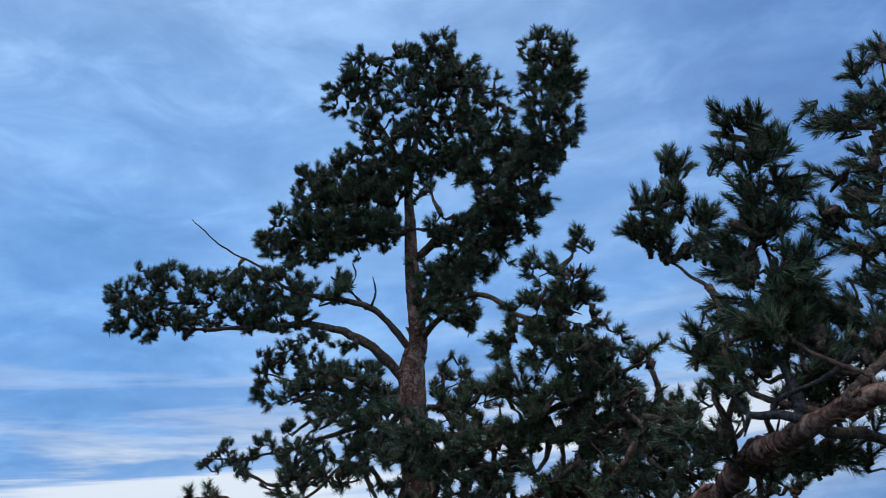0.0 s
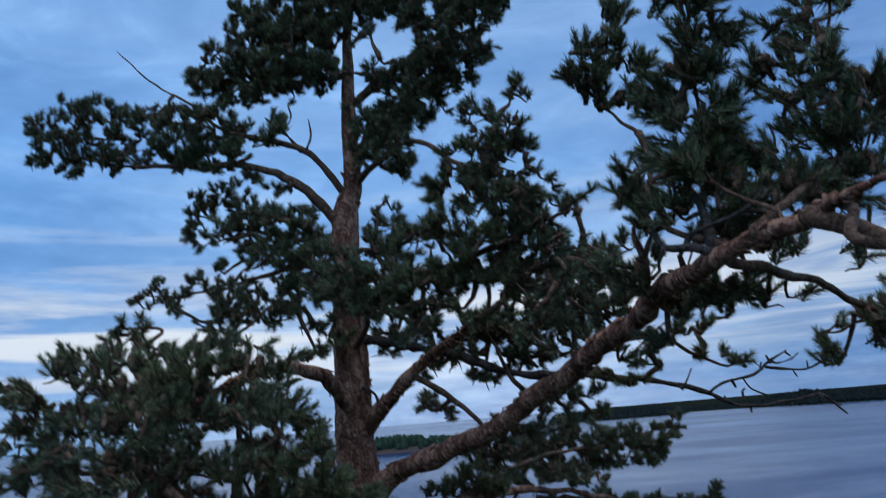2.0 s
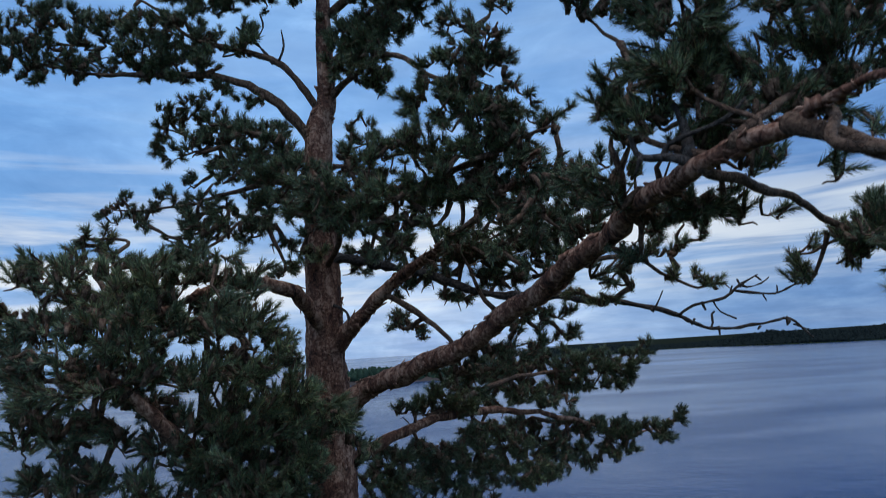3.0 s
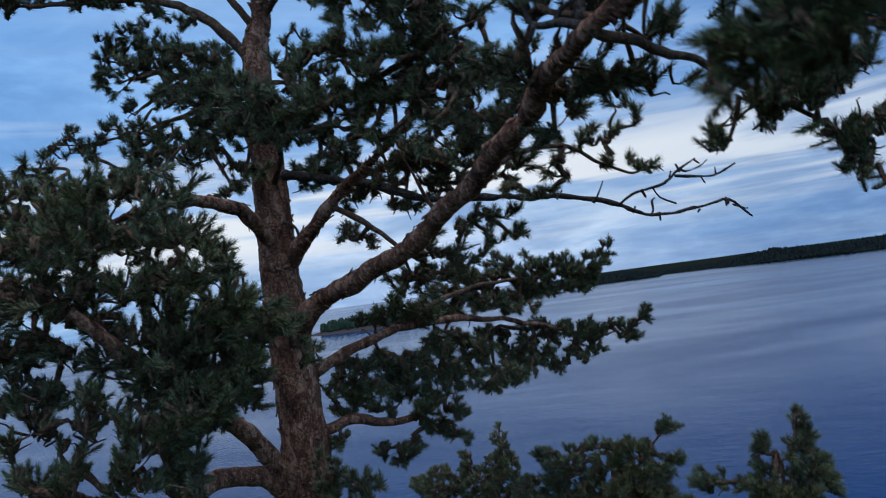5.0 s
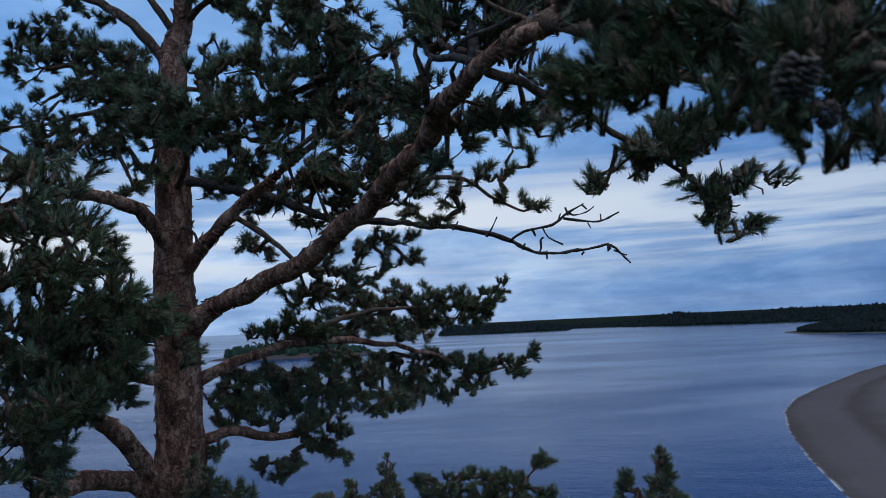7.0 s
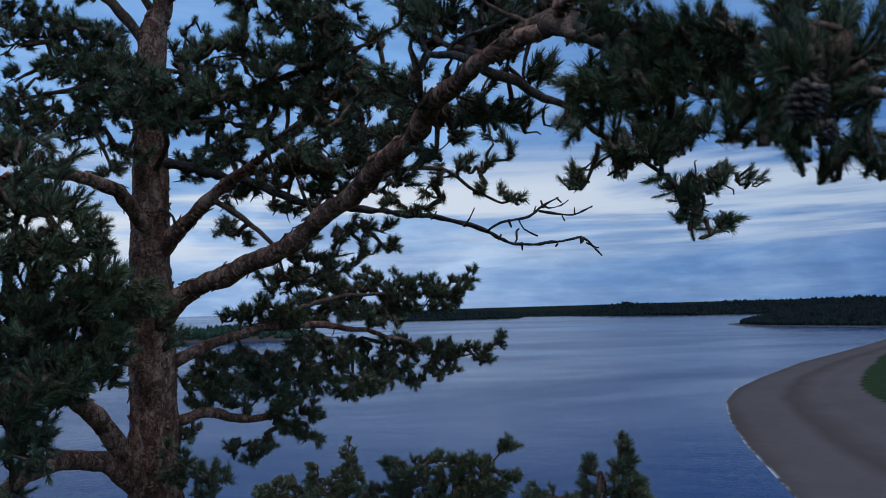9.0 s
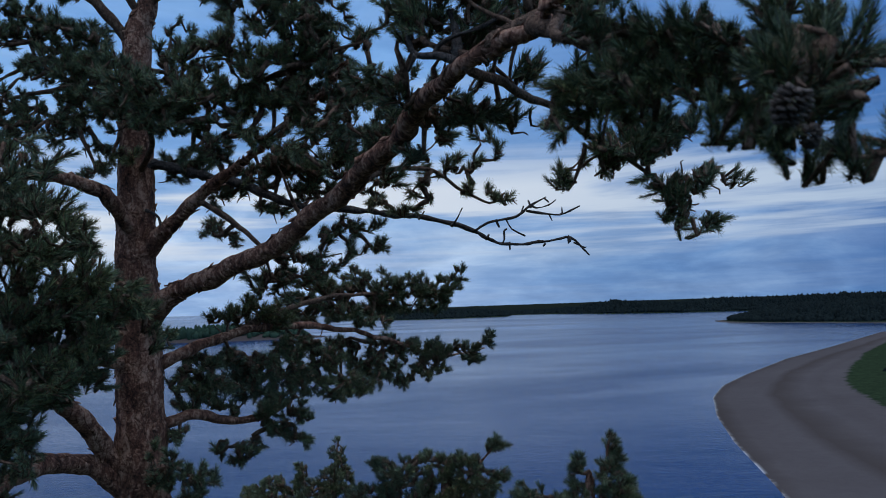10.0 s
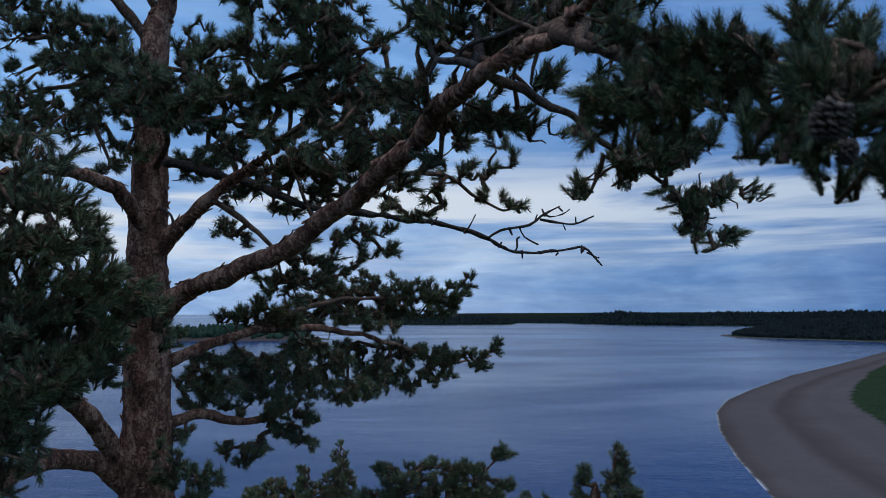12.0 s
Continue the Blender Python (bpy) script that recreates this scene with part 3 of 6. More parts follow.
def spray(bough, pads, more=1.0):
    """Shoots in loose pads: rows of x, y, z, half width, half height."""
    rng = bough["rng"]
    for x, y, z, w, h in pads:
        centre = np.array((x, y, z))
        count = max(2, round(DENSITY * (0.66 if y < 2.2 else 1.0) * more * w * h / 0.002))
        nodes = np.array(bough["nodes"])
        root = nodes[np.argmin(np.linalg.norm(nodes - centre, axis=1))]
        out = centre - root
        out = out / (np.linalg.norm(out) + 1e-6)
        for _ in range(max(1, round(count / 3.6))):
            while True:
                v = np.array([rng.uniform(-1, 1) for _ in range(3)])
                if v.dot(v) < 1:
                    break
            if rng.random() < 0.5:
                v = v / (np.linalg.norm(v) + 1e-6) * rng.uniform(0.75, 1.05)
            p = centre + v * np.array((w, (w + h) * 0.6, h)) * 1.08
            # bare gaps a hand wide run through the crown
            if y > 0.8 and noise.noise((p[0] * 17, p[1] * 7, p[2] * 19)) < GAPS:
                continue
            d = 0.55 * v + 0.45 * out + np.array((0, 0, 0.55)) + np.array([rng.gauss(0, 0.33) for _ in range(3)])
            d = d / np.linalg.norm(d)
            size = rng.uniform(0.75, 1.05) * (0.9 if y < 1.35 else 1.08 if y < 2.15 else 1.0)
            stem = LONG_STEM if y < 2.15 else STEM
            bough["shoots"].append((p, d, size))
            # side shoots spread like fingers from the foot of the leading one
            foot = p - d * stem * size * rng.uniform(0.75, 1.1)
            for _ in range(rng.choice((2, 2, 3, 3))):
                side = np.cross(d, [rng.gauss(0, 1) for _ in range(3)])
                side = side / (np.linalg.norm(side) + 1e-6)
                e = d + side * rng.uniform(0.55, 1.2) + np.array((0, 0, 0.15))
                e = e / np.linalg.norm(e)
                less = size * rng.uniform(0.62, 0.95)
                bough["shoots"].append((foot + e * stem * less * rng.uniform(0.9, 1.25), e, less))
            # an old bare spur now and then
            if rng.random() < 0.25:
                e = -0.3 * d + np.array([rng.gauss(0, 0.7) for _ in range(3)])
                e = e / (np.linalg.norm(e) + 1e-6)
                bough["shoots"].append((foot + e * rng.uniform(0.015, 0.045 if y > 1.4 else 0.025), e, 0.0))


DENSITY, GAPS = 20.0, -0.22


def finish(bough):
    """Twigs from the bough to its shoots, and the needles."""
    rng = bough["rng"]
    start = np.array(bough["nodes"])
    shoots = sorted(bough["shoots"], key=lambda s: float(np.min(np.linalg.norm(start - s[0], axis=1))))
    nodes, owner = np.zeros((len(start) + 8 * len(shoots), 3)), bough["owner"]
    nodes[:len(start)] = start
    size = len(start)
    lines, parents = [], []
    for q, (p, d, s) in enumerate(shoots):
        gap = np.linalg.norm(nodes[:size] - p, axis=1)
        n = int(np.argmin(gap + 0.02 * (np.arange(size) < bough["base"])))
        a = nodes[n]
        d = 0.9 * d + 0.4 * (p - a) / (gap[n] + 1e-6)
        d = d / np.linalg.norm(d)
        shoots[q] = (p, d, s)
        foot = p - d * (LONG_STEM if p[1] < 2.15 else STEM) * s
        far = float(np.linalg.norm(foot - a))
        b = foot - d * far * 0.4 + np.array([rng.gauss(0, 0.10) for _ in range(3)]) * far
        c = a + (foot - a) * 0.35 + np.array([rng.gauss(0, 0.12), rng.gauss(0, 0.12), rng.gauss(0.0, 0.12)]) * far
        curve = []
        for u in np.linspace(0, 1, 6 if far > 0.12 else 4 if far > 0.05 else 3 if far > 0.025 else 2):
            curve.append((1 - u) ** 3 * a + 3 * u * (1 - u) ** 2 * c + 3 * u * u * (1 - u) * b + u ** 3 * foot)
        if s:
            curve.append(p - d * 0.004)
        lines.append(np.array(curve))
        parents.append(owner[n])
        for q in curve[1:] if s else ():
            nodes[size] = q
            owner.append(len(lines) - 1)
            size += 1
    load = [1] * len(lines)
    for i in range(len(lines) - 1, -1, -1):
        if parents[i] >= 0:
            load[parents[i]] += load[i]
    verts, tris, total = [], [], 0
    for line, n in zip(lines, load):
        thick = min(0.011, 0.0030 * n ** 0.36 + 0.0005)
        radius = np.linspace(thick * 1.1, 0.0021, len(line))
        v, t = tube(np.column_stack((line, radius)), 5 if thick > 0.0065 else 3, 0.25, thick * 999)
        verts.append(v)
        tris.append(t + total)
        total += len(v)
    if not lines:
        return
    twigs = part("twig_mass", soften(fast_mesh("twig_mass", np.concatenate(verts), np.concatenate(tris), [TWIG])), bough["ob"])
    tagged(twigs, "crooked thin bare twigs", kind="stuff")
    loose_v, loose_t, total = [], [], 0
    for p, d, s in shoots:
        turn = Vector(d).to_track_quat("Z", "Y").to_matrix().to_4x4() @ Matrix.Rotation(rng.random() * 6.28, 4, "Z")
        m = Matrix.Translation(p) @ turn @ Matrix.Diagonal((s, s, s, 1))
        k = rng.randrange(len(TUFTS))
        if s == 0.0:
            continue
        if stays_single(p) and SPENT["tufts"] < 300:
            SPENT["tufts"] += 1
            ob = new("needle_tuft", TUFT_MESHES[k])
            ob.parent = bough["ob"]
            ob.matrix_basis = m
        else:
            a = np.array(m)
            shape = FINE[k] if p[1] < 1.35 else MIDDLE[k] if p[1] < 2.15 else TUFTS[k]
            loose_v.append(shape[0] @ a[:3, :3].T + a[:3, 3])
            loose_t.append(shape[1] + total)
            total += len(shape[0])
    if loose_v:
        leaves = part("needles", fast_mesh("needles", np.concatenate(loose_v), np.concatenate(loose_t), [NEEDLES]), bough["ob"])
        tagged(leaves, "dense dark green pine needles", kind="stuff")


def cone(bough, centre, r):
    """An open pine cone of overlapping woody scales."""
    rng = random.Random(int(r * 1e5))
    verts, tris = [], []
    for i in range(62):
        u = i / 61
        z = r * (0.85 - 1.6 * u)
        ring = r * (0.25 + 0.75 * math.sin(math.pi * min(1.0, 0.16 + 0.80 * u)) ** 0.8)
        a = i * 2.39996
        d = Vector((math.cos(a), math.sin(a), -0.55 + 0.9 * (1 - u))).normalized()
        s = Vector((-math.sin(a), math.cos(a), 0))
        n = s.cross(d)
        foot, tip = Vector((0, 0, z)) + d * ring * 0.25, Vector((0, 0, z)) + d * ring * rng.uniform(0.92, 1.04)
        wide, deep = r * 0.23, r * 0.06
        k = len(verts)
        for q, ww in ((foot, 0.35), (tip - d * r * 0.12, 1.0), (tip, 0.7)):
            for e, f in ((-1, 1), (1, 1), (1, -1), (-1, -1)):
                verts.append(q + s * wide * ww * e + n * deep * f)
        for j in (0, 4):
            for e in range(4):
                g, h = k + j + e, k + j + (e + 1) % 4
                tris += [(g, h, h + 4), (g, h + 4, g + 4)]
        tris += [(k + 8, k + 9, k + 10), (k + 8, k + 10, k + 11)]
    turn = Matrix.Translation(centre) @ Matrix.Rotation(radians(28), 4, "X") @ Matrix.Rotation(radians(rng.uniform(-30, 30)), 4, "Y")
    ob = new("cone", fast_mesh("cone", [tuple(v) for v in verts], tris, [CONE]))
    ob.parent = bough["ob"]
    ob.matrix_basis = turn
    tagged(ob, "open grey-brown woody pine cone")


def stays_single(p):
    """Shoots of the boughs nearest the lookout stay single."""
    return p[1] < 1.3


# trees and their boughs
PINE = pine_tree((-1.09, 2.88, 0.0))
trunk(PINE, [(-1.15, 2.90, -0.15, 0.200), (-1.14, 2.90, 0.35, 0.155), (-1.11, 2.88, 3.00, 0.140), (-1.09, 2.88, 5.76, 0.113), (-1.09, 2.86, 6.24,
    0.103), (-1.10, 2.86, 6.64, 0.093), (-1.11, 2.85, 7.21, 0.081), (-1.11, 2.85, 7.68, 0.0655), (-1.10, 2.85, 8.13, 0.0545), (-1.06, 2.85, 8.27,
    0.0413), (-1.06, 2.85, 8.59, 0.0327), (-1.05, 2.85, 8.81, 0.0258), (-1.04, 2.85, 9.02, 0.0198), (-0.97, 2.83, 9.27, 0.0138), (-0.85, 2.80, 9.60,
    0.0069)])

bough = limb(PINE, [(-1.05, 2.85, 9.01, 0.0118), (-1.09, 2.80, 9.22, 0.0089), (-1.17, 2.78, 9.45, 0.0067), (-1.20, 2.78, 9.70, 0.0037)])
spray(bough, [(-1.21, 2.78, 9.67, 0.12, 0.12), (-1.32, 2.78, 9.56, 0.12, 0.09), (-1.14, 2.78, 9.35, 0.14, 0.11), (-1.21, 2.78, 9.21, 0.11, 0.08),
    (-0.97, 2.78, 9.68, 0.08, 0.10), (-1.36, 2.78, 9.19, 0.07, 0.05)], 1.4)
finish(bough)

bough = limb(PINE, [(-0.97, 2.83, 9.27, 0.0096), (-0.85, 2.75, 9.34, 0.0074), (-0.73, 2.70, 9.47, 0.0044)])
spray(bough, [(-0.79, 2.75, 9.63, 0.11, 0.10), (-0.92, 2.75, 9.43, 0.15, 0.13), (-0.69, 2.75, 9.46, 0.11, 0.12), (-0.60, 2.75, 9.30, 0.12, 0.13),
    (-0.78, 2.75, 9.19, 0.17, 0.12), (-1.00, 2.75, 9.16, 0.13, 0.11), (-0.57, 2.75, 9.10, 0.11, 0.10), (-0.83, 2.75, 9.53, 0.11, 0.11), (-0.67, 2.75,
    8.97, 0.11, 0.09), (-0.80, 2.75, 9.03, 0.10, 0.07), (-0.53, 2.75, 9.00, 0.09, 0.09), (-1.09, 2.75, 9.07, 0.09, 0.09), (-0.94, 2.75, 9.04, 0.09,
    0.07)], 1.4)
finish(bough)

bough = limb(PINE, [(-1.03, 2.85, 8.65, 0.0192), (-0.90, 2.80, 8.71, 0.017), (-0.75, 2.75, 8.75, 0.0148), (-0.60, 2.70, 8.82, 0.0126), (-0.44, 2.65,
    8.88, 0.0096), (-0.33, 2.60, 9.02, 0.0074), (-0.25, 2.60, 9.25, 0.0044)])
spray(bough, [(-0.28, 2.60, 9.40, 0.11, 0.09), (-0.22, 2.60, 9.23, 0.09, 0.11), (-0.25, 2.60, 9.04, 0.08, 0.10), (-0.34, 2.60, 9.19, 0.10, 0.10),
    (-0.35, 2.60, 9.01, 0.11, 0.11), (-0.28, 2.60, 8.89, 0.07, 0.05), (-0.45, 2.60, 8.83, 0.12, 0.07), (-0.40, 2.60, 8.67, 0.05, 0.04), (-0.54, 2.60,
    8.71, 0.13, 0.07), (-0.37, 2.60, 9.35, 0.06, 0.07), (-0.71, 2.75, 9.03, 0.10, 0.09), (-0.53, 2.75, 9.04, 0.10, 0.10), (-0.39, 2.75, 8.95, 0.08,
    0.10), (-0.60, 2.75, 8.86, 0.10, 0.08), (-0.46, 2.75, 8.77, 0.09, 0.07)], 1.5)
spray(bough, [(-0.67, 2.75, 8.72, 0.10, 0.06), (-0.53, 2.75, 8.66, 0.09, 0.05)], 1.5)
finish(bough)

bough = limb(PINE, [(-1.04, 2.85, 8.43, 0.0133), (-0.90, 2.80, 8.49, 0.0104), (-0.76, 2.75, 8.60, 0.0081), (-0.62, 2.70, 8.63, 0.0059), (-0.48, 2.70,
    8.61, 0.003)])
spray(bough, [(-0.65, 2.75, 8.70, 0.12, 0.08), (-0.52, 2.75, 8.63, 0.08, 0.03), (-0.71, 2.75, 8.59, 0.11, 0.08), (-0.85, 2.75, 8.51, 0.11, 0.08),
    (-0.65, 2.75, 8.50, 0.08, 0.04), (-0.84, 2.75, 8.36, 0.11, 0.10), (-0.97, 2.75, 8.44, 0.07, 0.08), (-0.85, 2.75, 8.73, 0.09, 0.07), (-0.80, 2.75,
    8.28, 0.07, 0.04), (-0.78, 2.75, 8.65, 0.09, 0.05), (-0.64, 2.75, 8.60, 0.09, 0.05), (-0.85, 2.75, 8.54, 0.07, 0.05), (-0.75, 2.75, 8.49, 0.09,
    0.05)], 1.6)
spray(bough, [(-0.94, 2.78, 8.49, 0.075, 0.078), (-0.87, 2.78, 8.37, 0.086, 0.063), (-0.98, 2.78, 8.34, 0.062, 0.05), (-0.81, 2.78, 8.49, 0.074, 0.064),
    (-1.02, 2.78, 8.59, 0.052, 0.08), (-0.87, 2.78, 8.64, 0.063, 0.053), (-1.09, 2.78, 8.85, 0.08, 0.085), (-0.95, 2.78, 8.96, 0.08, 0.058)], 0.8)
finish(bough)

bough = limb(PINE, [(-1.05, 2.85, 8.79, 0.0148), (-1.14, 2.82, 8.77, 0.0118), (-1.33, 2.80, 8.77, 0.0096), (-1.56, 2.80, 8.82, 0.0067), (-1.75, 2.80,
    8.88, 0.0037)])
spray(bough, [(-1.50, 2.80, 9.17, 0.10, 0.06), (-1.34, 2.80, 9.12, 0.11, 0.09), (-1.23, 2.80, 9.00, 0.15, 0.11), (-1.53, 2.80, 8.99, 0.14, 0.09),
    (-1.38, 2.80, 8.86, 0.17, 0.10), (-1.20, 2.80, 8.83, 0.12, 0.10), (-1.68, 2.80, 9.02, 0.04, 0.06), (-1.74, 2.80, 8.86, 0.09, 0.08), (-1.59, 2.80,
    8.77, 0.12, 0.07), (-1.39, 2.80, 8.76, 0.16, 0.06), (-1.12, 2.80, 9.01, 0.07, 0.08), (-1.49, 2.80, 9.08, 0.11, 0.09), (-1.32, 2.80, 9.06, 0.11,
    0.09), (-1.15, 2.80, 8.99, 0.08, 0.10), (-1.50, 2.80, 8.90, 0.11, 0.08)], 1.5)
spray(bough, [(-1.33, 2.80, 8.86, 0.12, 0.09), (-1.16, 2.80, 8.79, 0.07, 0.08), (-1.62, 2.80, 8.85, 0.08, 0.05)], 1.5)
finish(bough)

bough = limb(PINE, [(-1.09, 2.85, 8.22, 0.0178), (-1.15, 2.78, 8.33, 0.0155), (-1.23, 2.75, 8.42, 0.0133), (-1.37, 2.73, 8.48, 0.0118), (-1.56, 2.70,
    8.54, 0.0089), (-1.74, 2.70, 8.70, 0.0059), (-1.92, 2.70, 8.83, 0.0037), (-2.07, 2.70, 8.98, 0.003), (-2.12, 2.70, 9.04, 0.0015)])
spray(bough, [(-1.83, 2.70, 8.64, 0.10, 0.07), (-1.66, 2.70, 8.61, 0.12, 0.07), (-1.50, 2.70, 8.53, 0.13, 0.06), (-1.92, 2.70, 8.69, 0.09, 0.05),
    (-1.38, 2.70, 8.58, 0.08, 0.05), (-1.35, 2.70, 8.50, 0.07, 0.04)], 1.5)
finish(bough)

bough = limb(PINE, [(-1.11, 2.85, 8.08, 0.0266), (-1.21, 2.80, 8.21, 0.0222), (-1.33, 2.75, 8.32, 0.0192), (-1.48, 2.72, 8.38, 0.0163), (-1.69, 2.70,
    8.41, 0.0133), (-1.86, 2.70, 8.43, 0.0104), (-2.12, 2.70, 8.47, 0.0067), (-2.42, 2.70, 8.59, 0.0037)])
spray(bough, [(-2.51, 2.70, 8.72, 0.07, 0.07), (-2.42, 2.70, 8.61, 0.11, 0.09), (-2.39, 2.70, 8.79, 0.08, 0.05), (-2.31, 2.70, 8.47, 0.06, 0.03),
    (-2.19, 2.70, 8.72, 0.13, 0.08), (-2.19, 2.70, 8.57, 0.13, 0.07), (-2.02, 2.70, 8.66, 0.11, 0.07), (-1.93, 2.70, 8.51, 0.12, 0.06), (-1.80, 2.70,
    8.53, 0.10, 0.05), (-2.09, 2.70, 8.49, 0.10, 0.04), (-2.50, 2.70, 8.56, 0.05, 0.04), (-1.77, 2.70, 8.46, 0.10, 0.05), (-1.63, 2.70, 8.44, 0.10,
    0.06), (-1.52, 2.70, 8.46, 0.09, 0.05), (-1.69, 2.70, 8.53, 0.09, 0.05)], 1.4)
spray(bough, [(-1.47, 2.70, 8.34, 0.07, 0.03), (-1.37, 2.70, 8.26, 0.06, 0.03)], 1.4)
finish(bough)

bough = limb(PINE, [(-1.10, 2.86, 8.02, 0.0148), (-1.34, 3.00, 8.09, 0.0118), (-1.58, 3.10, 8.18, 0.0089), (-1.79, 3.10, 8.25, 0.0059), (-2.00, 3.15,
    8.34, 0.0037)])
spray(bough, [(-1.91, 3.10, 8.37, 0.10, 0.06), (-1.96, 3.10, 8.24, 0.08, 0.06), (-1.77, 3.10, 8.42, 0.10, 0.06), (-1.67, 3.10, 8.33, 0.09, 0.06),
    (-1.56, 3.10, 8.24, 0.10, 0.07), (-1.67, 3.10, 8.12, 0.09, 0.05), (-1.43, 3.10, 8.25, 0.10, 0.07), (-1.44, 3.10, 8.10, 0.12, 0.07), (-1.56, 3.10,
    8.05, 0.12, 0.06), (-1.91, 3.10, 8.16, 0.07, 0.03), (-1.30, 3.10, 8.11, 0.07, 0.07)], 1.1)
finish(bough)

bough = limb(PINE, [(-1.11, 2.86, 7.89, 0.0192), (-1.30, 2.90, 7.95, 0.0148), (-1.44, 2.95, 7.95, 0.0126), (-1.61, 2.95, 7.93, 0.0096), (-1.77, 2.95,
    7.90, 0.0067), (-1.97, 2.95, 7.90, 0.0044), (-2.18, 2.95, 7.92, 0.003)])
spray(bough, [(-2.20, 2.98, 7.93, 0.04, 0.05), (-2.08, 2.98, 7.94, 0.08, 0.07), (-1.96, 2.98, 7.95, 0.08, 0.07), (-1.82, 2.98, 7.96, 0.10, 0.07),
    (-1.76, 2.98, 7.77, 0.11, 0.08), (-1.62, 2.98, 7.87, 0.09, 0.07), (-1.40, 2.98, 7.88, 0.11, 0.07), (-1.45, 2.98, 7.76, 0.09, 0.09), (-1.31, 2.98,
    7.69, 0.06, 0.05), (-1.99, 2.98, 7.84, 0.06, 0.04), (-1.67, 2.98, 7.72, 0.07, 0.05)])
spray(bough, [(-1.54, 2.75, 8.16, 0.091, 0.071), (-1.41, 2.75, 8.04, 0.091, 0.07), (-1.25, 2.75, 7.99, 0.079, 0.093), (-1.2, 2.75, 7.82, 0.09, 0.07),
    (-1.57, 2.75, 7.95, 0.079, 0.058), (-1.45, 2.75, 7.81, 0.09, 0.057), (-1.29, 2.75, 8.1, 0.08, 0.081), (-0.88, 2.75, 8.09, 0.068, 0.094),
    (-0.93, 2.75, 7.95, 0.079, 0.07), (-1.07, 2.75, 7.89, 0.091, 0.081), (-0.84, 2.75, 7.83, 0.091, 0.069)], 0.5)
finish(bough)

bough = limb(PINE, [(-1.10, 2.85, 7.54, 0.0133), (-0.95, 2.60, 7.64, 0.0111), (-0.91, 2.40, 7.71, 0.0089), (-0.93, 2.35, 7.80, 0.0059)])
spray(bough, [(-0.95, 2.38, 7.83, 0.08, 0.06), (-0.96, 2.38, 7.75, 0.08, 0.07), (-0.88, 2.38, 7.74, 0.08, 0.08), (-0.80, 2.38, 7.65, 0.07, 0.08),
    (-0.88, 2.38, 7.64, 0.05, 0.05), (-1.00, 2.38, 7.71, 0.05, 0.04)])
finish(bough)

bough = limb(PINE, [(-1.05, 2.85, 8.27, 0.0163), (-0.91, 2.78, 8.34, 0.0133), (-0.76, 2.70, 8.37, 0.0111), (-0.63, 2.60, 8.29, 0.0096), (-0.52, 2.50,
    8.17, 0.0081), (-0.39, 2.40, 8.14, 0.0067), (-0.27, 2.30, 8.26, 0.0037)])
spray(bough, [(-0.27, 2.35, 8.38, 0.04, 0.06), (-0.42, 2.35, 8.31, 0.07, 0.05), (-0.34, 2.35, 8.23, 0.09, 0.06), (-0.26, 2.35, 8.17, 0.05, 0.04),
    (-0.55, 2.35, 8.27, 0.05, 0.03), (-0.49, 2.35, 8.15, 0.11, 0.06), (-0.32, 2.35, 8.08, 0.09, 0.05), (-0.19, 2.35, 8.05, 0.04, 0.03), (-0.45, 2.35,
    8.00, 0.11, 0.07), (-0.60, 2.35, 8.05, 0.07, 0.06), (-0.32, 2.35, 7.96, 0.10, 0.06), (-0.23, 2.35, 7.98, 0.08, 0.05), (-0.35, 2.35, 8.15, 0.07,
    0.05), (-0.28, 2.35, 7.88, 0.08, 0.05), (-0.44, 2.35, 8.08, 0.08, 0.05)], 1.25)
spray(bough, [(-0.38, 2.35, 7.85, 0.08, 0.05)], 1.25)
finish(bough)

bough = limb(PINE, [(-1.08, 2.85, 7.85, 0.0222), (-0.84, 2.70, 7.82, 0.0178), (-0.64, 2.55, 7.79, 0.0148), (-0.45, 2.45, 7.82, 0.0118), (-0.28, 2.40,
    7.87, 0.0089), (-0.11, 2.40, 7.92, 0.0044)])
spray(bough, [(-0.11, 2.45, 7.95, 0.06, 0.04), (-0.06, 2.45, 7.99, 0.03, 0.03), (-0.21, 2.45, 7.96, 0.09, 0.05), (-0.34, 2.45, 7.95, 0.11, 0.06),
    (-0.61, 2.45, 7.93, 0.11, 0.06), (-0.45, 2.45, 7.88, 0.11, 0.06), (-0.30, 2.45, 7.83, 0.11, 0.06), (-0.16, 2.45, 7.84, 0.06, 0.05), (-0.07, 2.45,
    7.78, 0.07, 0.05), (-0.15, 2.45, 7.72, 0.08, 0.05), (-0.68, 2.45, 7.82, 0.07, 0.06), (-0.57, 2.45, 7.76, 0.11, 0.06), (-0.44, 2.45, 7.72, 0.11,
    0.07), (-0.28, 2.45, 7.71, 0.10, 0.06), (-0.76, 2.40, 7.67, 0.08, 0.07)], 1)
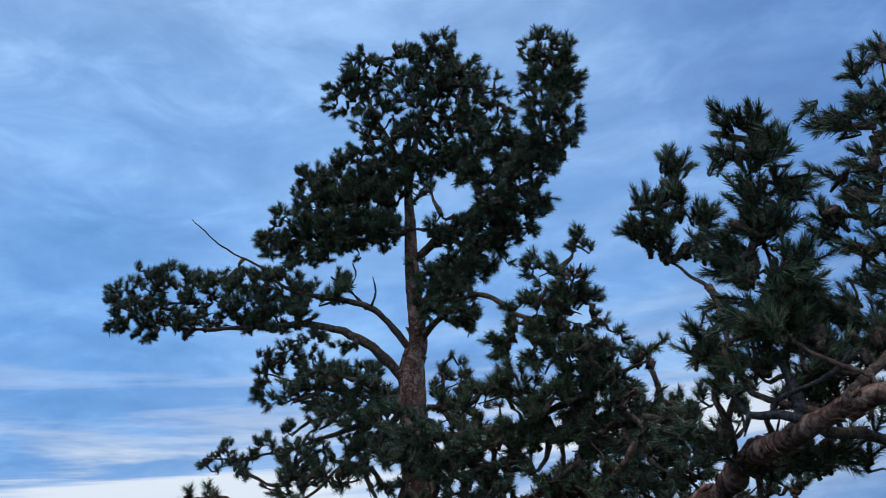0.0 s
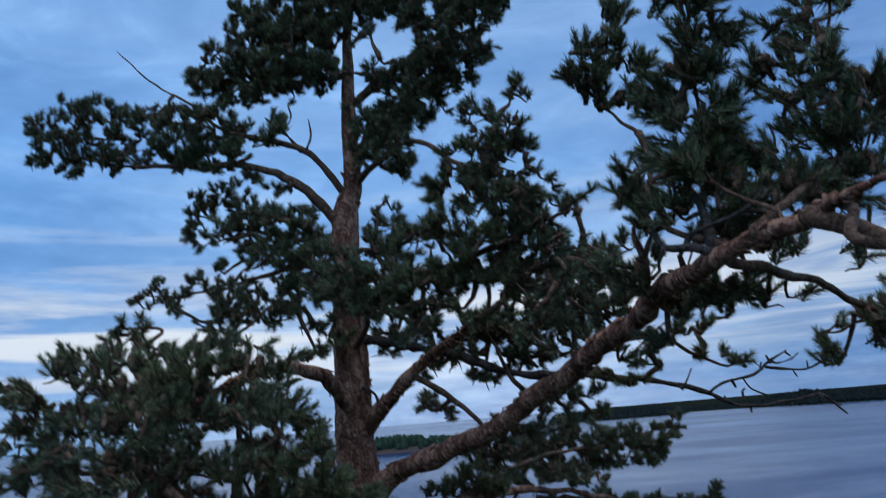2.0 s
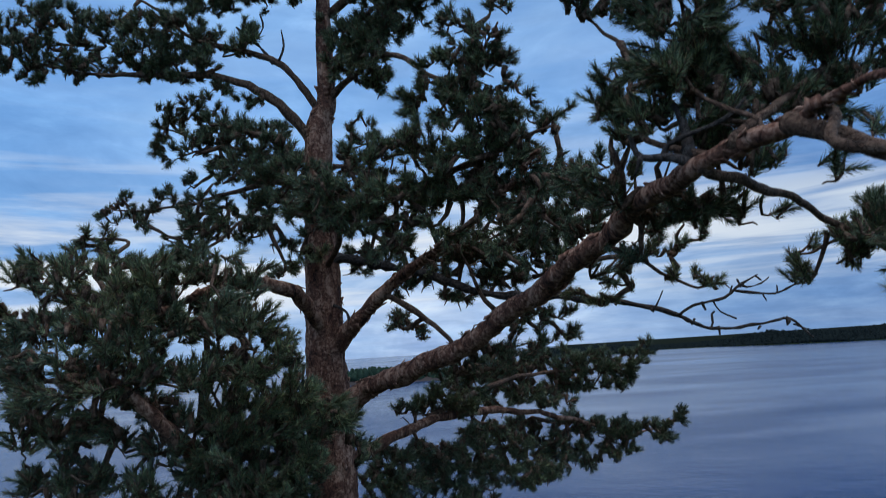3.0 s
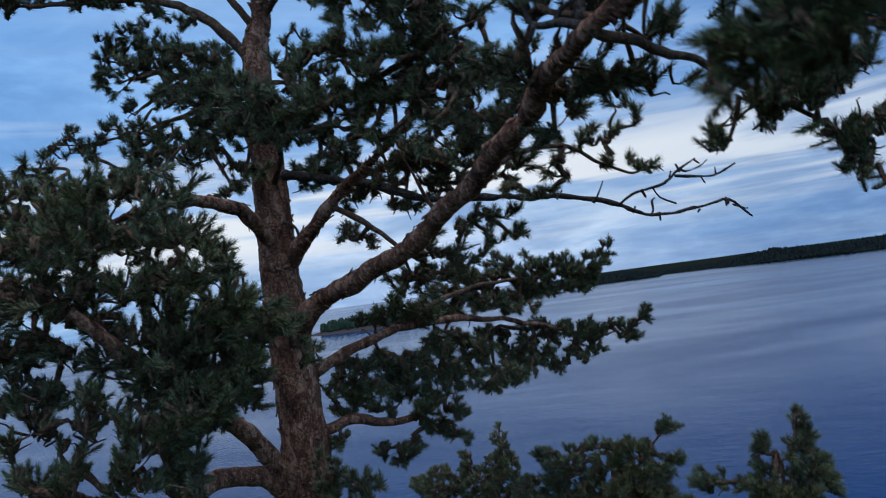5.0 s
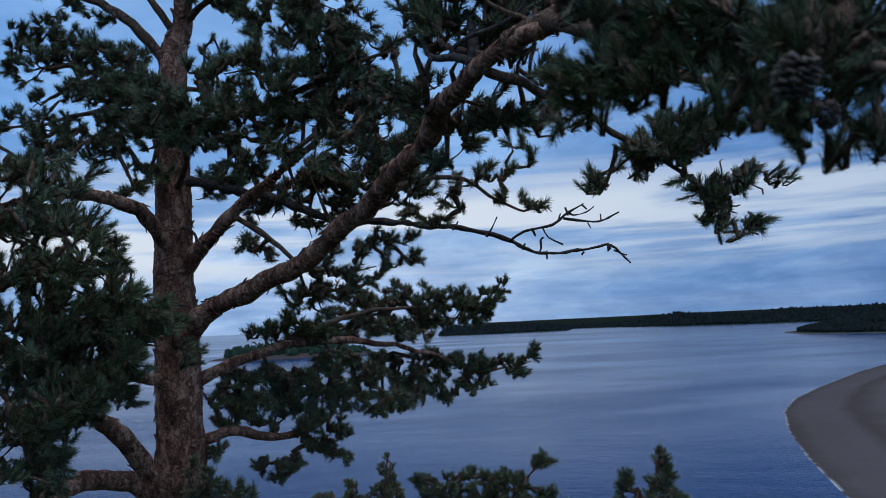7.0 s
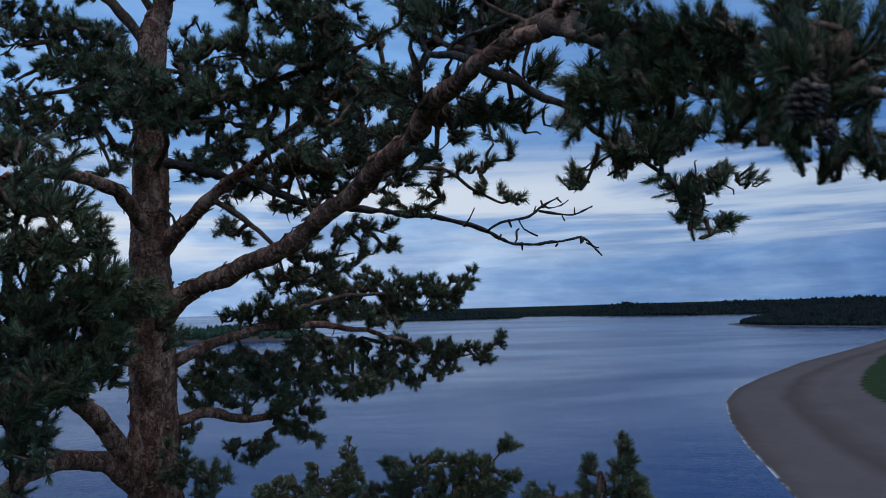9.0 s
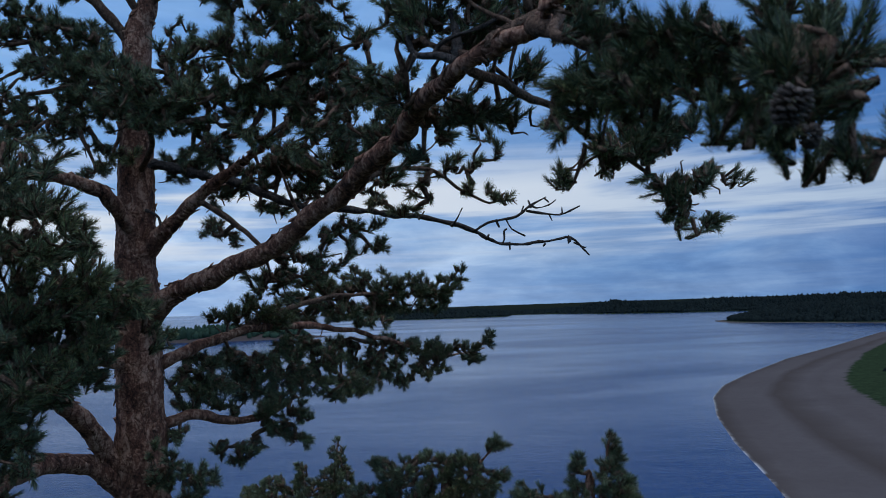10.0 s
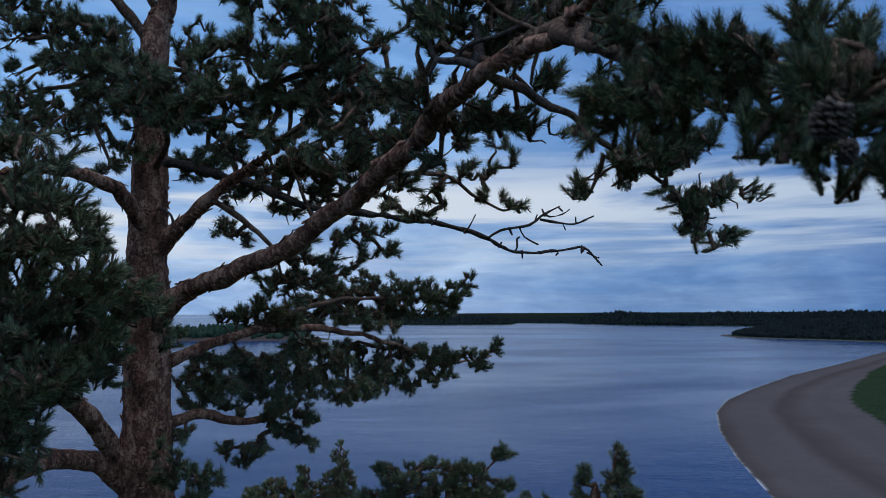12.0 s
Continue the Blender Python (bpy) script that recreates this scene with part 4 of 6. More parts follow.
spray(bough, [(-0.60, 2.40, 7.71, 0.11, 0.07), (-0.44, 2.40, 7.73, 0.11, 0.07), (-0.69, 2.40, 7.55, 0.10, 0.05), (-0.36, 2.35, 7.78, 0.08, 0.05),
    (-0.24, 2.35, 7.80, 0.06, 0.05), (-0.35, 2.35, 7.63, 0.07, 0.06), (-0.23, 2.35, 7.65, 0.06, 0.05), (-0.20, 2.35, 7.54, 0.05, 0.05), (-0.51, 2.35,
    7.57, 0.07, 0.04), (-0.14, 2.35, 7.75, 0.04, 0.04), (-0.90, 2.95, 7.82, 0.08, 0.07), (-0.80, 2.95, 7.66, 0.09, 0.07), (-0.96, 2.95, 7.59, 0.07,
    0.07), (-0.66, 2.95, 7.78, 0.09, 0.07), (-0.62, 2.95, 7.57, 0.08, 0.07)], 1)
spray(bough, [(-0.47, 2.95, 7.61, 0.09, 0.06), (-0.78, 2.95, 7.47, 0.08, 0.06), (-0.36, 2.95, 7.46, 0.08, 0.06), (-0.53, 2.95, 7.42, 0.08, 0.05)], 1)
spray(bough, [(-1.01, 3.1, 8.14, 0.094, 0.079), (-0.89, 3.1, 8.04, 0.091, 0.064), (-1, 3.1, 8.01, 0.079, 0.052)], 0.8)
finish(bough)

bough = limb(PINE, [(-1.09, 2.85, 7.20, 0.0429), (-1.01, 2.82, 7.28, 0.034), (-0.90, 2.78, 7.38, 0.0266), (-0.76, 2.72, 7.48, 0.0229), (-0.66, 2.66,
    7.53, 0.0178), (-0.54, 2.56, 7.57, 0.0126), (-0.40, 2.45, 7.64, 0.0096), (-0.27, 2.35, 7.72, 0.0074), (-0.16, 2.25, 7.81, 0.0044)])
spray(bough, [(-0.14, 2.35, 7.76, 0.07, 0.05), (-0.23, 2.35, 7.87, 0.09, 0.06), (-0.35, 2.35, 7.88, 0.09, 0.07), (-0.47, 2.35, 7.86, 0.09, 0.07),
    (-0.27, 2.35, 7.76, 0.10, 0.06), (-0.40, 2.35, 7.72, 0.10, 0.06), (-0.54, 2.35, 7.76, 0.10, 0.07), (-0.66, 2.35, 7.89, 0.09, 0.08), (-0.78, 2.35,
    7.89, 0.08, 0.08), (-0.80, 2.35, 7.76, 0.08, 0.07), (-0.66, 2.35, 7.74, 0.09, 0.07), (-0.55, 2.35, 7.95, 0.10, 0.06), (-0.35, 2.35, 7.99, 0.10,
    0.05), (-0.19, 2.35, 7.64, 0.09, 0.04), (-0.60, 2.35, 7.63, 0.08, 0.04)], 0.55)
spray(bough, [(-0.03, 2.35, 7.74, 0.05, 0.04), (-0.86, 2.35, 7.68, 0.08, 0.06), (-0.06, 2.20, 7.73, 0.06, 0.05), (0.01, 2.20, 7.70, 0.04, 0.04),
    (-0.04, 2.20, 7.64, 0.06, 0.05), (0.02, 2.20, 7.61, 0.05, 0.04), (-0.09, 2.20, 7.55, 0.07, 0.05), (-0.03, 2.20, 7.51, 0.05, 0.05), (-0.19, 2.20,
    7.53, 0.07, 0.05), (0.06, 2.20, 7.71, 0.04, 0.02), (0.09, 2.20, 7.66, 0.05, 0.03), (-0.13, 2.20, 7.66, 0.07, 0.05), (-0.25, 2.20, 7.57, 0.08,
    0.05), (-0.31, 2.20, 7.49, 0.07, 0.05), (-0.20, 2.20, 7.44, 0.07, 0.04)], 0.55)
spray(bough, [(-1.06, 2.40, 7.90, 0.08, 0.07), (-1.08, 2.40, 7.78, 0.08, 0.07), (-0.94, 2.40, 7.76, 0.07, 0.06), (-0.99, 2.40, 7.65, 0.06, 0.04)],
    0.55)
finish(bough)

bough = limb(PINE, [(-0.83, 2.75, 7.42, 0.0133), (-0.74, 2.72, 7.37, 0.0118), (-0.65, 2.70, 7.30, 0.0104), (-0.57, 2.68, 7.21, 0.0074), (-0.55, 2.80,
    7.09, 0.0044)])
spray(bough, [(-0.79, 2.85, 7.31, 0.06, 0.05), (-0.51, 2.85, 7.09, 0.10, 0.06), (-0.63, 2.85, 7.09, 0.06, 0.05), (-0.42, 2.85, 7.14, 0.09, 0.05),
    (-0.24, 2.85, 7.24, 0.10, 0.04), (-0.12, 2.85, 7.23, 0.07, 0.03), (-0.35, 2.85, 7.30, 0.09, 0.05), (-0.72, 2.85, 7.28, 0.05, 0.03), (-0.47, 2.85,
    7.21, 0.08, 0.04), (-0.63, 2.85, 7.16, 0.06, 0.03), (-0.22, 2.85, 7.32, 0.08, 0.03), (-0.10, 2.85, 7.32, 0.06, 0.02), (-0.31, 2.85, 7.17, 0.08,
    0.03), (-0.19, 2.90, 7.67, 0.08, 0.07), (-0.32, 2.90, 7.58, 0.08, 0.06)], 1.2)
spray(bough, [(-0.47, 2.90, 7.60, 0.08, 0.06), (-0.09, 2.90, 7.74, 0.06, 0.06), (-0.35, 2.90, 7.75, 0.08, 0.06)], 1.2)
finish(bough)

bough = limb(PINE, [(-1.05, 2.85, 7.59, 0.018), (-0.91, 2.90, 7.56, 0.016), (-0.74, 2.90, 7.52, 0.015), (-0.55, 2.88, 7.45, 0.013), (-0.38, 2.84,
    7.39, 0.012), (-0.21, 2.80, 7.37, 0.01), (-0.05, 2.77, 7.34, 0.009), (0.11, 2.74, 7.31, 0.008), (0.26, 2.72, 7.26, 0.006), (0.39, 2.70, 7.20,
    0.005), (0.57, 2.70, 7.21, 0.004), (0.64, 2.70, 7.22, 0.004), (0.71, 2.70, 7.15, 0.002)], 'limb', True)
spray(bough, [(-1.00, 2.95, 7.63, 0.06, 0.03), (-0.90, 2.95, 7.60, 0.07, 0.03), (-0.44, 2.95, 7.55, 0.11, 0.06), (-0.59, 2.95, 7.60, 0.10, 0.05),
    (-0.25, 2.95, 7.58, 0.07, 0.06), (-0.49, 2.95, 7.67, 0.07, 0.04), (-0.35, 2.95, 7.48, 0.11, 0.04), (-0.15, 2.95, 7.45, 0.07, 0.03), (-0.63, 2.95,
    7.50, 0.09, 0.04), (-0.23, 2.95, 7.67, 0.09, 0.06), (-0.11, 2.95, 7.53, 0.09, 0.05), (-0.78, 2.95, 7.47, 0.07, 0.03), (-0.35, 2.95, 7.60, 0.09,
    0.05), (-0.30, 2.95, 7.75, 0.08, 0.04), (-0.11, 2.95, 7.70, 0.08, 0.05)], 1.25)
spray(bough, [(-0.01, 2.95, 7.67, 0.07, 0.04), (-0.13, 2.95, 7.58, 0.07, 0.04), (-0.44, 2.95, 7.49, 0.09, 0.04), (-0.61, 2.95, 7.40, 0.07, 0.03),
    (-0.73, 2.95, 7.58, 0.07, 0.03), (-0.83, 2.95, 7.65, 0.07, 0.03), (-0.25, 2.95, 7.84, 0.09, 0.04), (-0.06, 2.95, 7.78, 0.07, 0.04)], 1.25)
finish(bough)

bough = limb(PINE, [(-1.10, 2.86, 6.89, 0.0555), (-0.99, 2.79, 7.00, 0.0459), (-0.87, 2.72, 7.08, 0.0414), (-0.67, 2.60, 7.135, 0.0377), (-0.47, 2.48,
    7.21, 0.0355), (-0.26, 2.30, 7.32, 0.034), (-0.08, 2.08, 7.42, 0.0326), (0.06, 1.83, 7.50, 0.0303), (0.18, 1.52, 7.54, 0.0229), (0.27, 1.42, 7.56,
    0.0185), (0.36, 1.34, 7.57, 0.0155), (0.36, 1.25, 7.57, 0.0111), (0.38, 1.15, 7.57, 0.0081), (0.41, 1.00, 7.55, 0.0059)])
spray(bough, [(0.12, 2.10, 7.52, 0.06, 0.03), (0.02, 2.10, 7.42, 0.05, 0.03), (0.41, 2.10, 7.53, 0.04, 0.02), (0.28, 1.90, 7.58, 0.08, 0.06), (0.38,
    1.90, 7.56, 0.06, 0.04), (0.20, 1.90, 7.54, 0.06, 0.04), (0.33, 1.90, 7.52, 0.06, 0.03), (0.43, 1.90, 7.62, 0.05, 0.05), (0.44, 1.90, 7.50, 0.04,
    0.02), (0.17, 1.90, 7.52, 0.06, 0.03), (0.06, 1.90, 7.43, 0.06, 0.04), (0.06, 1.75, 7.77, 0.05, 0.04), (0.01, 1.75, 7.52, 0.05, 0.03), (0.23,
    1.75, 7.77, 0.06, 0.03), (0.35, 1.75, 7.75, 0.05, 0.03)], 0.9)
finish(bough)

bough = limb(PINE, [(-0.13, 2.14, 7.37, 0.0104), (-0.03, 2.30, 7.44, 0.0089), (0.11, 2.42, 7.45, 0.0074), (0.21, 2.50, 7.39, 0.0059), (0.31, 2.50,
    7.34, 0.0044), (0.37, 2.50, 7.37, 0.003)])
spray(bough, [(0.36, 2.50, 7.37, 0.04, 0.03), (0.27, 2.50, 7.40, 0.05, 0.02), (0.13, 2.50, 7.49, 0.07, 0.04), (0.05, 2.50, 7.40, 0.07, 0.04), (0.00,
    2.50, 7.32, 0.07, 0.02), (0.23, 2.50, 7.51, 0.07, 0.03), (0.34, 2.50, 7.55, 0.05, 0.03), (0.30, 2.50, 7.60, 0.06, 0.02), (-0.08, 2.50, 7.37, 0.06,
    0.03)], 1.1)
spray(bough, [(0.03, 2.2, 7.73, 0.056, 0.051), (0.12, 2.2, 7.75, 0.047, 0.042), (0.02, 2.2, 7.61, 0.056, 0.05), (-0.06, 2.2, 7.53, 0.048, 0.041), (-0.04,
    2.2, 7.69, 0.049, 0.051)], 1)
finish(bough)

bough = limb(PINE, [(0.64, 1.95, 7.41, 0.0059), (0.61, 2.05, 7.41, 0.0044), (0.58, 2.15, 7.40, 0.0037), (0.54, 2.22, 7.40, 0.0022)])
spray(bough, [(0.53, 2.22, 7.40, 0.04, 0.02), (0.61, 2.22, 7.44, 0.02, 0.01)])
finish(bough)

bough = limb(PINE, [(0.21, 1.50, 7.52, 0.0131), (0.32, 1.62, 7.51, 0.0111), (0.44, 1.75, 7.50, 0.0096), (0.55, 1.88, 7.45, 0.0086), (0.64, 1.95, 7.41,
    0.0075), (0.74, 2.00, 7.37, 0.006), (0.80, 2.00, 7.31, 0.0045), (0.82, 2.00, 7.23, 0.0025)])
spray(bough, [(0.49, 1.95, 7.35, 0.036, 0.017), (0.62, 1.95, 7.44, 0.066, 0.034), (0.67, 1.95, 7.4, 0.058, 0.03), (0.74, 1.95, 7.43, 0.067, 0.037),
    (0.79, 1.95, 7.46, 0.067, 0.042), (0.84, 1.95, 7.51, 0.067, 0.042), (0.92, 1.95, 7.52, 0.051, 0.025), (0.72, 1.95, 7.33, 0.042, 0.02), (0.8,
    1.95, 7.31, 0.058, 0.025), (0.87, 1.95, 7.32, 0.058, 0.021), (0.94, 1.95, 7.34, 0.05, 0.02), (1.01, 1.95, 7.34, 0.042, 0.023), (0.81, 1.95,
    7.26, 0.042, 0.025), (0.8, 1.95, 7.22, 0.019, 0.025), (0.86, 1.95, 7.2, 0.036, 0.014), (0.94, 1.95, 7.2, 0.037, 0.017), (0.74, 1.95, 7.52,
    0.067, 0.043), (0.69, 1.95, 7.47, 0.059, 0.034)], 2.6)
finish(bough)

bough = limb(PINE, [(0.25, 1.42, 7.57, 0.0119), (0.37, 1.50, 7.65, 0.0101), (0.46, 1.55, 7.71, 0.0087), (0.53, 1.60, 7.80, 0.0073), (0.55, 1.60, 7.88,
    0.006), (0.51, 1.60, 7.98, 0.0046), (0.56, 1.60, 8.20, 0.0032), (0.59, 1.60, 8.42, 0.0018)])
spray(bough, [(0.50, 1.60, 8.41, 0.03, 0.05), (0.58, 1.60, 8.44, 0.03, 0.05), (0.49, 1.60, 8.28, 0.04, 0.04), (0.56, 1.60, 8.33, 0.03, 0.05), (0.46,
    1.60, 8.15, 0.04, 0.03), (0.39, 1.60, 8.06, 0.05, 0.04), (0.46, 1.60, 8.06, 0.04, 0.05), (0.38, 1.60, 7.93, 0.06, 0.06), (0.42, 1.60, 7.86, 0.05,
    0.06), (0.36, 1.60, 7.75, 0.06, 0.06), (0.29, 1.60, 7.78, 0.07, 0.06), (0.39, 1.60, 8.30, 0.03, 0.04), (0.38, 1.60, 8.14, 0.03, 0.04), (0.32,
    1.60, 8.02, 0.06, 0.05), (0.46, 1.50, 7.82, 0.04, 0.03)], 1.15)
spray(bough, [(0.52, 1.50, 7.79, 0.04, 0.03), (0.56, 1.50, 7.73, 0.03, 0.03), (0.58, 1.50, 7.83, 0.03, 0.03), (0.48, 1.50, 7.68, 0.03, 0.02), (0.55,
    1.50, 7.62, 0.03, 0.03), (0.50, 1.50, 7.65, 0.03, 0.03), (0.49, 1.50, 7.53, 0.03, 0.02), (0.48, 1.50, 7.69, 0.04, 0.02), (0.40, 1.50, 7.54, 0.03,
    0.02), (0.41, 1.60, 8.28, 0.04, 0.06), (0.50, 1.60, 8.28, 0.05, 0.04), (0.59, 1.60, 8.28, 0.05, 0.04), (0.51, 1.60, 8.17, 0.04, 0.04), (0.59,
    1.60, 8.15, 0.04, 0.05), (0.52, 1.60, 8.05, 0.04, 0.05)], 1.15)
spray(bough, [(0.56, 1.60, 7.98, 0.03, 0.05), (0.45, 1.60, 8.08, 0.03, 0.04), (0.53, 1.60, 7.87, 0.03, 0.04), (0.48, 1.60, 7.92, 0.04, 0.03), (0.40,
    1.60, 8.01, 0.04, 0.04), (0.49, 1.60, 7.78, 0.05, 0.04), (0.35, 1.60, 7.82, 0.05, 0.05), (0.25, 1.60, 7.73, 0.05, 0.04), (0.29, 1.60, 7.67, 0.04,
    0.03)], 1.15)
spray(bough, [(0.46, 1.5, 7.95, 0.058, 0.053), (0.55, 1.5, 7.91, 0.056, 0.052), (0.61, 1.5, 7.85, 0.044, 0.051), (0.56, 1.5, 7.78, 0.05, 0.044), (0.48,
    1.5, 7.82, 0.051, 0.045), (0.64, 1.5, 7.94, 0.045, 0.052), (0.41, 1.5, 7.88, 0.047, 0.052), (0.59, 1.5, 7.73, 0.044, 0.037)], 1.2)
finish(bough)

bough = limb(PINE, [(0.22, 1.48, 7.55, 0.0092), (0.10, 1.62, 7.64, 0.0078), (0.10, 1.72, 7.77, 0.0069), (0.09, 1.85, 7.95, 0.0055), (0.04, 1.92, 8.04,
    0.0041), (-0.02, 1.95, 8.12, 0.0028), (-0.07, 1.95, 8.18, 0.0018)])
spray(bough, [(0.07, 1.90, 8.37, 0.04, 0.05), (-0.02, 1.90, 8.30, 0.04, 0.03), (0.07, 1.90, 8.28, 0.06, 0.05), (-0.06, 1.90, 8.20, 0.04, 0.04), (0.02,
    1.90, 8.17, 0.05, 0.05), (0.13, 1.90, 8.21, 0.04, 0.05), (0.07, 1.90, 8.10, 0.05, 0.04), (0.08, 1.90, 7.90, 0.04, 0.04), (0.07, 1.90, 7.81, 0.05,
    0.04)], 1.8)
finish(bough)

bough = limb(PINE, [(0.30, 1.40, 7.60, 0.0055), (0.20, 1.55, 7.73, 0.0046), (0.21, 1.62, 7.88, 0.0041), (0.21, 1.60, 8.02, 0.0046), (0.23, 1.60, 8.16,
    0.0032), (0.20, 1.60, 8.27, 0.0018)])
spray(bough, [(0.17, 1.55, 8.31, 0.02, 0.04), (0.17, 1.55, 8.22, 0.03, 0.04), (0.27, 1.55, 8.28, 0.03, 0.04), (0.23, 1.55, 8.18, 0.05, 0.05), (0.29,
    1.55, 8.22, 0.03, 0.05), (0.28, 1.55, 8.09, 0.06, 0.05), (0.18, 1.55, 8.09, 0.05, 0.04), (0.15, 1.55, 8.00, 0.05, 0.04), (0.22, 1.55, 7.99, 0.06,
    0.05), (0.18, 1.55, 7.89, 0.07, 0.05), (0.27, 1.55, 7.89, 0.07, 0.05), (0.12, 1.55, 7.79, 0.06, 0.05), (0.20, 1.55, 7.78, 0.07, 0.06), (0.09,
    1.55, 7.70, 0.04, 0.03), (0.35, 1.55, 7.64, 0.05, 0.03)], 1.9)
spray(bough, [(0.39, 1.55, 7.58, 0.04, 0.02), (0.35, 1.55, 7.55, 0.04, 0.01), (0.31, 1.55, 7.71, 0.06, 0.04), (0.40, 1.55, 7.71, 0.05, 0.04), (0.44,
    1.55, 7.66, 0.04, 0.03), (0.13, 1.60, 7.92, 0.05, 0.05), (0.16, 1.60, 7.83, 0.06, 0.05), (0.09, 1.60, 7.95, 0.04, 0.04), (0.26, 1.60, 7.84, 0.06,
    0.05), (0.09, 1.60, 7.80, 0.05, 0.04)], 1.9)
finish(bough)

bough = limb(PINE, [(0.12, 1.68, 7.52, 0.0073), (0.09, 1.75, 7.55, 0.006), (0.18, 1.80, 7.53, 0.0046), (0.27, 1.85, 7.52, 0.0028)])
spray(bough, [(0.27, 1.80, 7.51, 0.04, 0.03), (0.19, 1.80, 7.50, 0.06, 0.03), (0.24, 1.80, 7.55, 0.06, 0.02), (0.13, 1.80, 7.46, 0.06, 0.03), (0.28,
    1.80, 7.73, 0.06, 0.04), (0.19, 1.60, 7.66, 0.05, 0.03), (0.29, 1.60, 7.64, 0.06, 0.03), (0.25, 1.60, 7.69, 0.06, 0.04), (0.16, 1.60, 7.72, 0.05,
    0.03), (-0.08, 1.75, 7.60, 0.04, 0.04), (-0.01, 1.75, 7.58, 0.05, 0.04), (0.03, 1.70, 7.80, 0.05, 0.04), (0.07, 1.70, 7.70, 0.05, 0.03)], 1.6)
finish(bough)

bough = limb(PINE, [(0.36, 1.25, 7.57, 0.0101), (0.38, 1.22, 7.55, 0.0101), (0.41, 1.12, 7.45, 0.0096), (1.03, 0.95, 7.35, 0.0087), (0.84, 0.78, 7.27,
    0.0078), (0.72, 0.70, 7.27, 0.0069), (0.63, 0.64, 7.25, 0.006), (0.58, 0.62, 7.28, 0.0041), (0.56, 0.66, 7.30, 0.0028)])
spray(bough, [(0.5, 0.62, 7.26, 0.028, 0.021), (0.52, 0.62, 7.23, 0.027, 0.027), (0.49, 0.62, 7.21, 0.023, 0.024), (0.51, 0.62, 7.18, 0.027, 0.021),
    (0.53, 0.62, 7.16, 0.023, 0.014), (0.56, 0.62, 7.24, 0.02, 0.021), (0.58, 0.62, 7.2, 0.017, 0.013), (0.6, 0.62, 7.2, 0.017, 0.01), (0.59,
    0.62, 7.14, 0.017, 0.01), (0.53, 0.62, 7.28, 0.017, 0.017), (0.55, 0.62, 7.29, 0.013, 0.021), (0.63, 0.62, 7.3, 0.02, 0.021), (0.5, 0.62,
    7.15, 0.021, 0.012)], 3.0)
cone(bough, (0.484, 0.500, 7.164), 0.021)
cone(bough, (0.553, 0.600, 7.153), 0.014)
finish(bough)

bough = limb(PINE, [(0.84, 0.78, 7.27, 0.0046), (0.77, 0.72, 7.17, 0.0037), (0.69, 0.68, 7.14, 0.0028), (0.62, 0.65, 7.14, 0.0018), (0.59, 0.64, 7.16,
    0.0014)])
spray(bough, [(0.63, 0.66, 7.16, 0.01, 0.01), (0.60, 0.66, 7.14, 0.01, 0.01), (0.68, 0.66, 7.19, 0.01, 0.01)], 2.4)
finish(bough)

bough = limb(PINE, [(0.34, 1.34, 7.57, 0.0202), (0.39, 1.22, 7.51, 0.0184), (0.43, 1.12, 7.44, 0.0138), (0.49, 1.03, 7.36, 0.0101), (0.55, 0.97, 7.31,
    0.0069), (0.60, 0.92, 7.28, 0.005), (0.62, 0.86, 7.27, 0.0037), (0.65, 0.82, 7.28, 0.0023)])
spray(bough, [(0.29, 0.78, 7.28, 0.032, 0.028), (0.34, 0.78, 7.3, 0.036, 0.033), (0.38, 0.78, 7.32, 0.036, 0.032), (0.42, 0.78, 7.3, 0.036, 0.033),
    (0.47, 0.78, 7.33, 0.035, 0.033), (0.49, 0.78, 7.29, 0.032, 0.024), (0.37, 0.78, 7.26, 0.032, 0.025), (0.32, 0.78, 7.24, 0.028, 0.02),
    (0.28, 0.78, 7.22, 0.017, 0.014), (0.53, 0.78, 7.34, 0.028, 0.028), (0.42, 0.78, 7.36, 0.036, 0.024), (0.48, 0.78, 7.37, 0.036, 0.02),
    (0.35, 0.78, 7.37, 0.036, 0.024), (0.52, 0.78, 7.25, 0.016, 0.016)], 2.4)
spray(bough, [(0.57, 0.9, 7.35, 0.035, 0.036), (0.54, 0.9, 7.38, 0.036, 0.027), (0.62, 0.9, 7.4, 0.035, 0.027), (0.58, 0.9, 7.3, 0.031, 0.027), (0.75,
    0.9, 7.4, 0.036, 0.027), (0.8, 0.9, 7.35, 0.026, 0.023), (0.71, 0.9, 7.41, 0.032, 0.023)], 2.2)
spray(bough, [(0.6, 0.9, 7.43, 0.036, 0.032), (0.64, 0.9, 7.4, 0.036, 0.032), (0.68, 0.9, 7.36, 0.036, 0.032), (0.66, 0.9, 7.44, 0.035, 0.028)], 2.2)
spray(bough, [(0.64, 0.75, 7.35, 0.039, 0.032), (0.67, 0.75, 7.3, 0.034, 0.031), (0.62, 0.75, 7.29, 0.035, 0.028), (0.65, 0.75, 7.24, 0.034, 0.027),
    (0.59, 0.75, 7.33, 0.035, 0.032), (0.68, 0.75, 7.37, 0.031, 0.024), (0.67, 0.75, 7.19, 0.026, 0.019)], 2.4)
finish(bough)

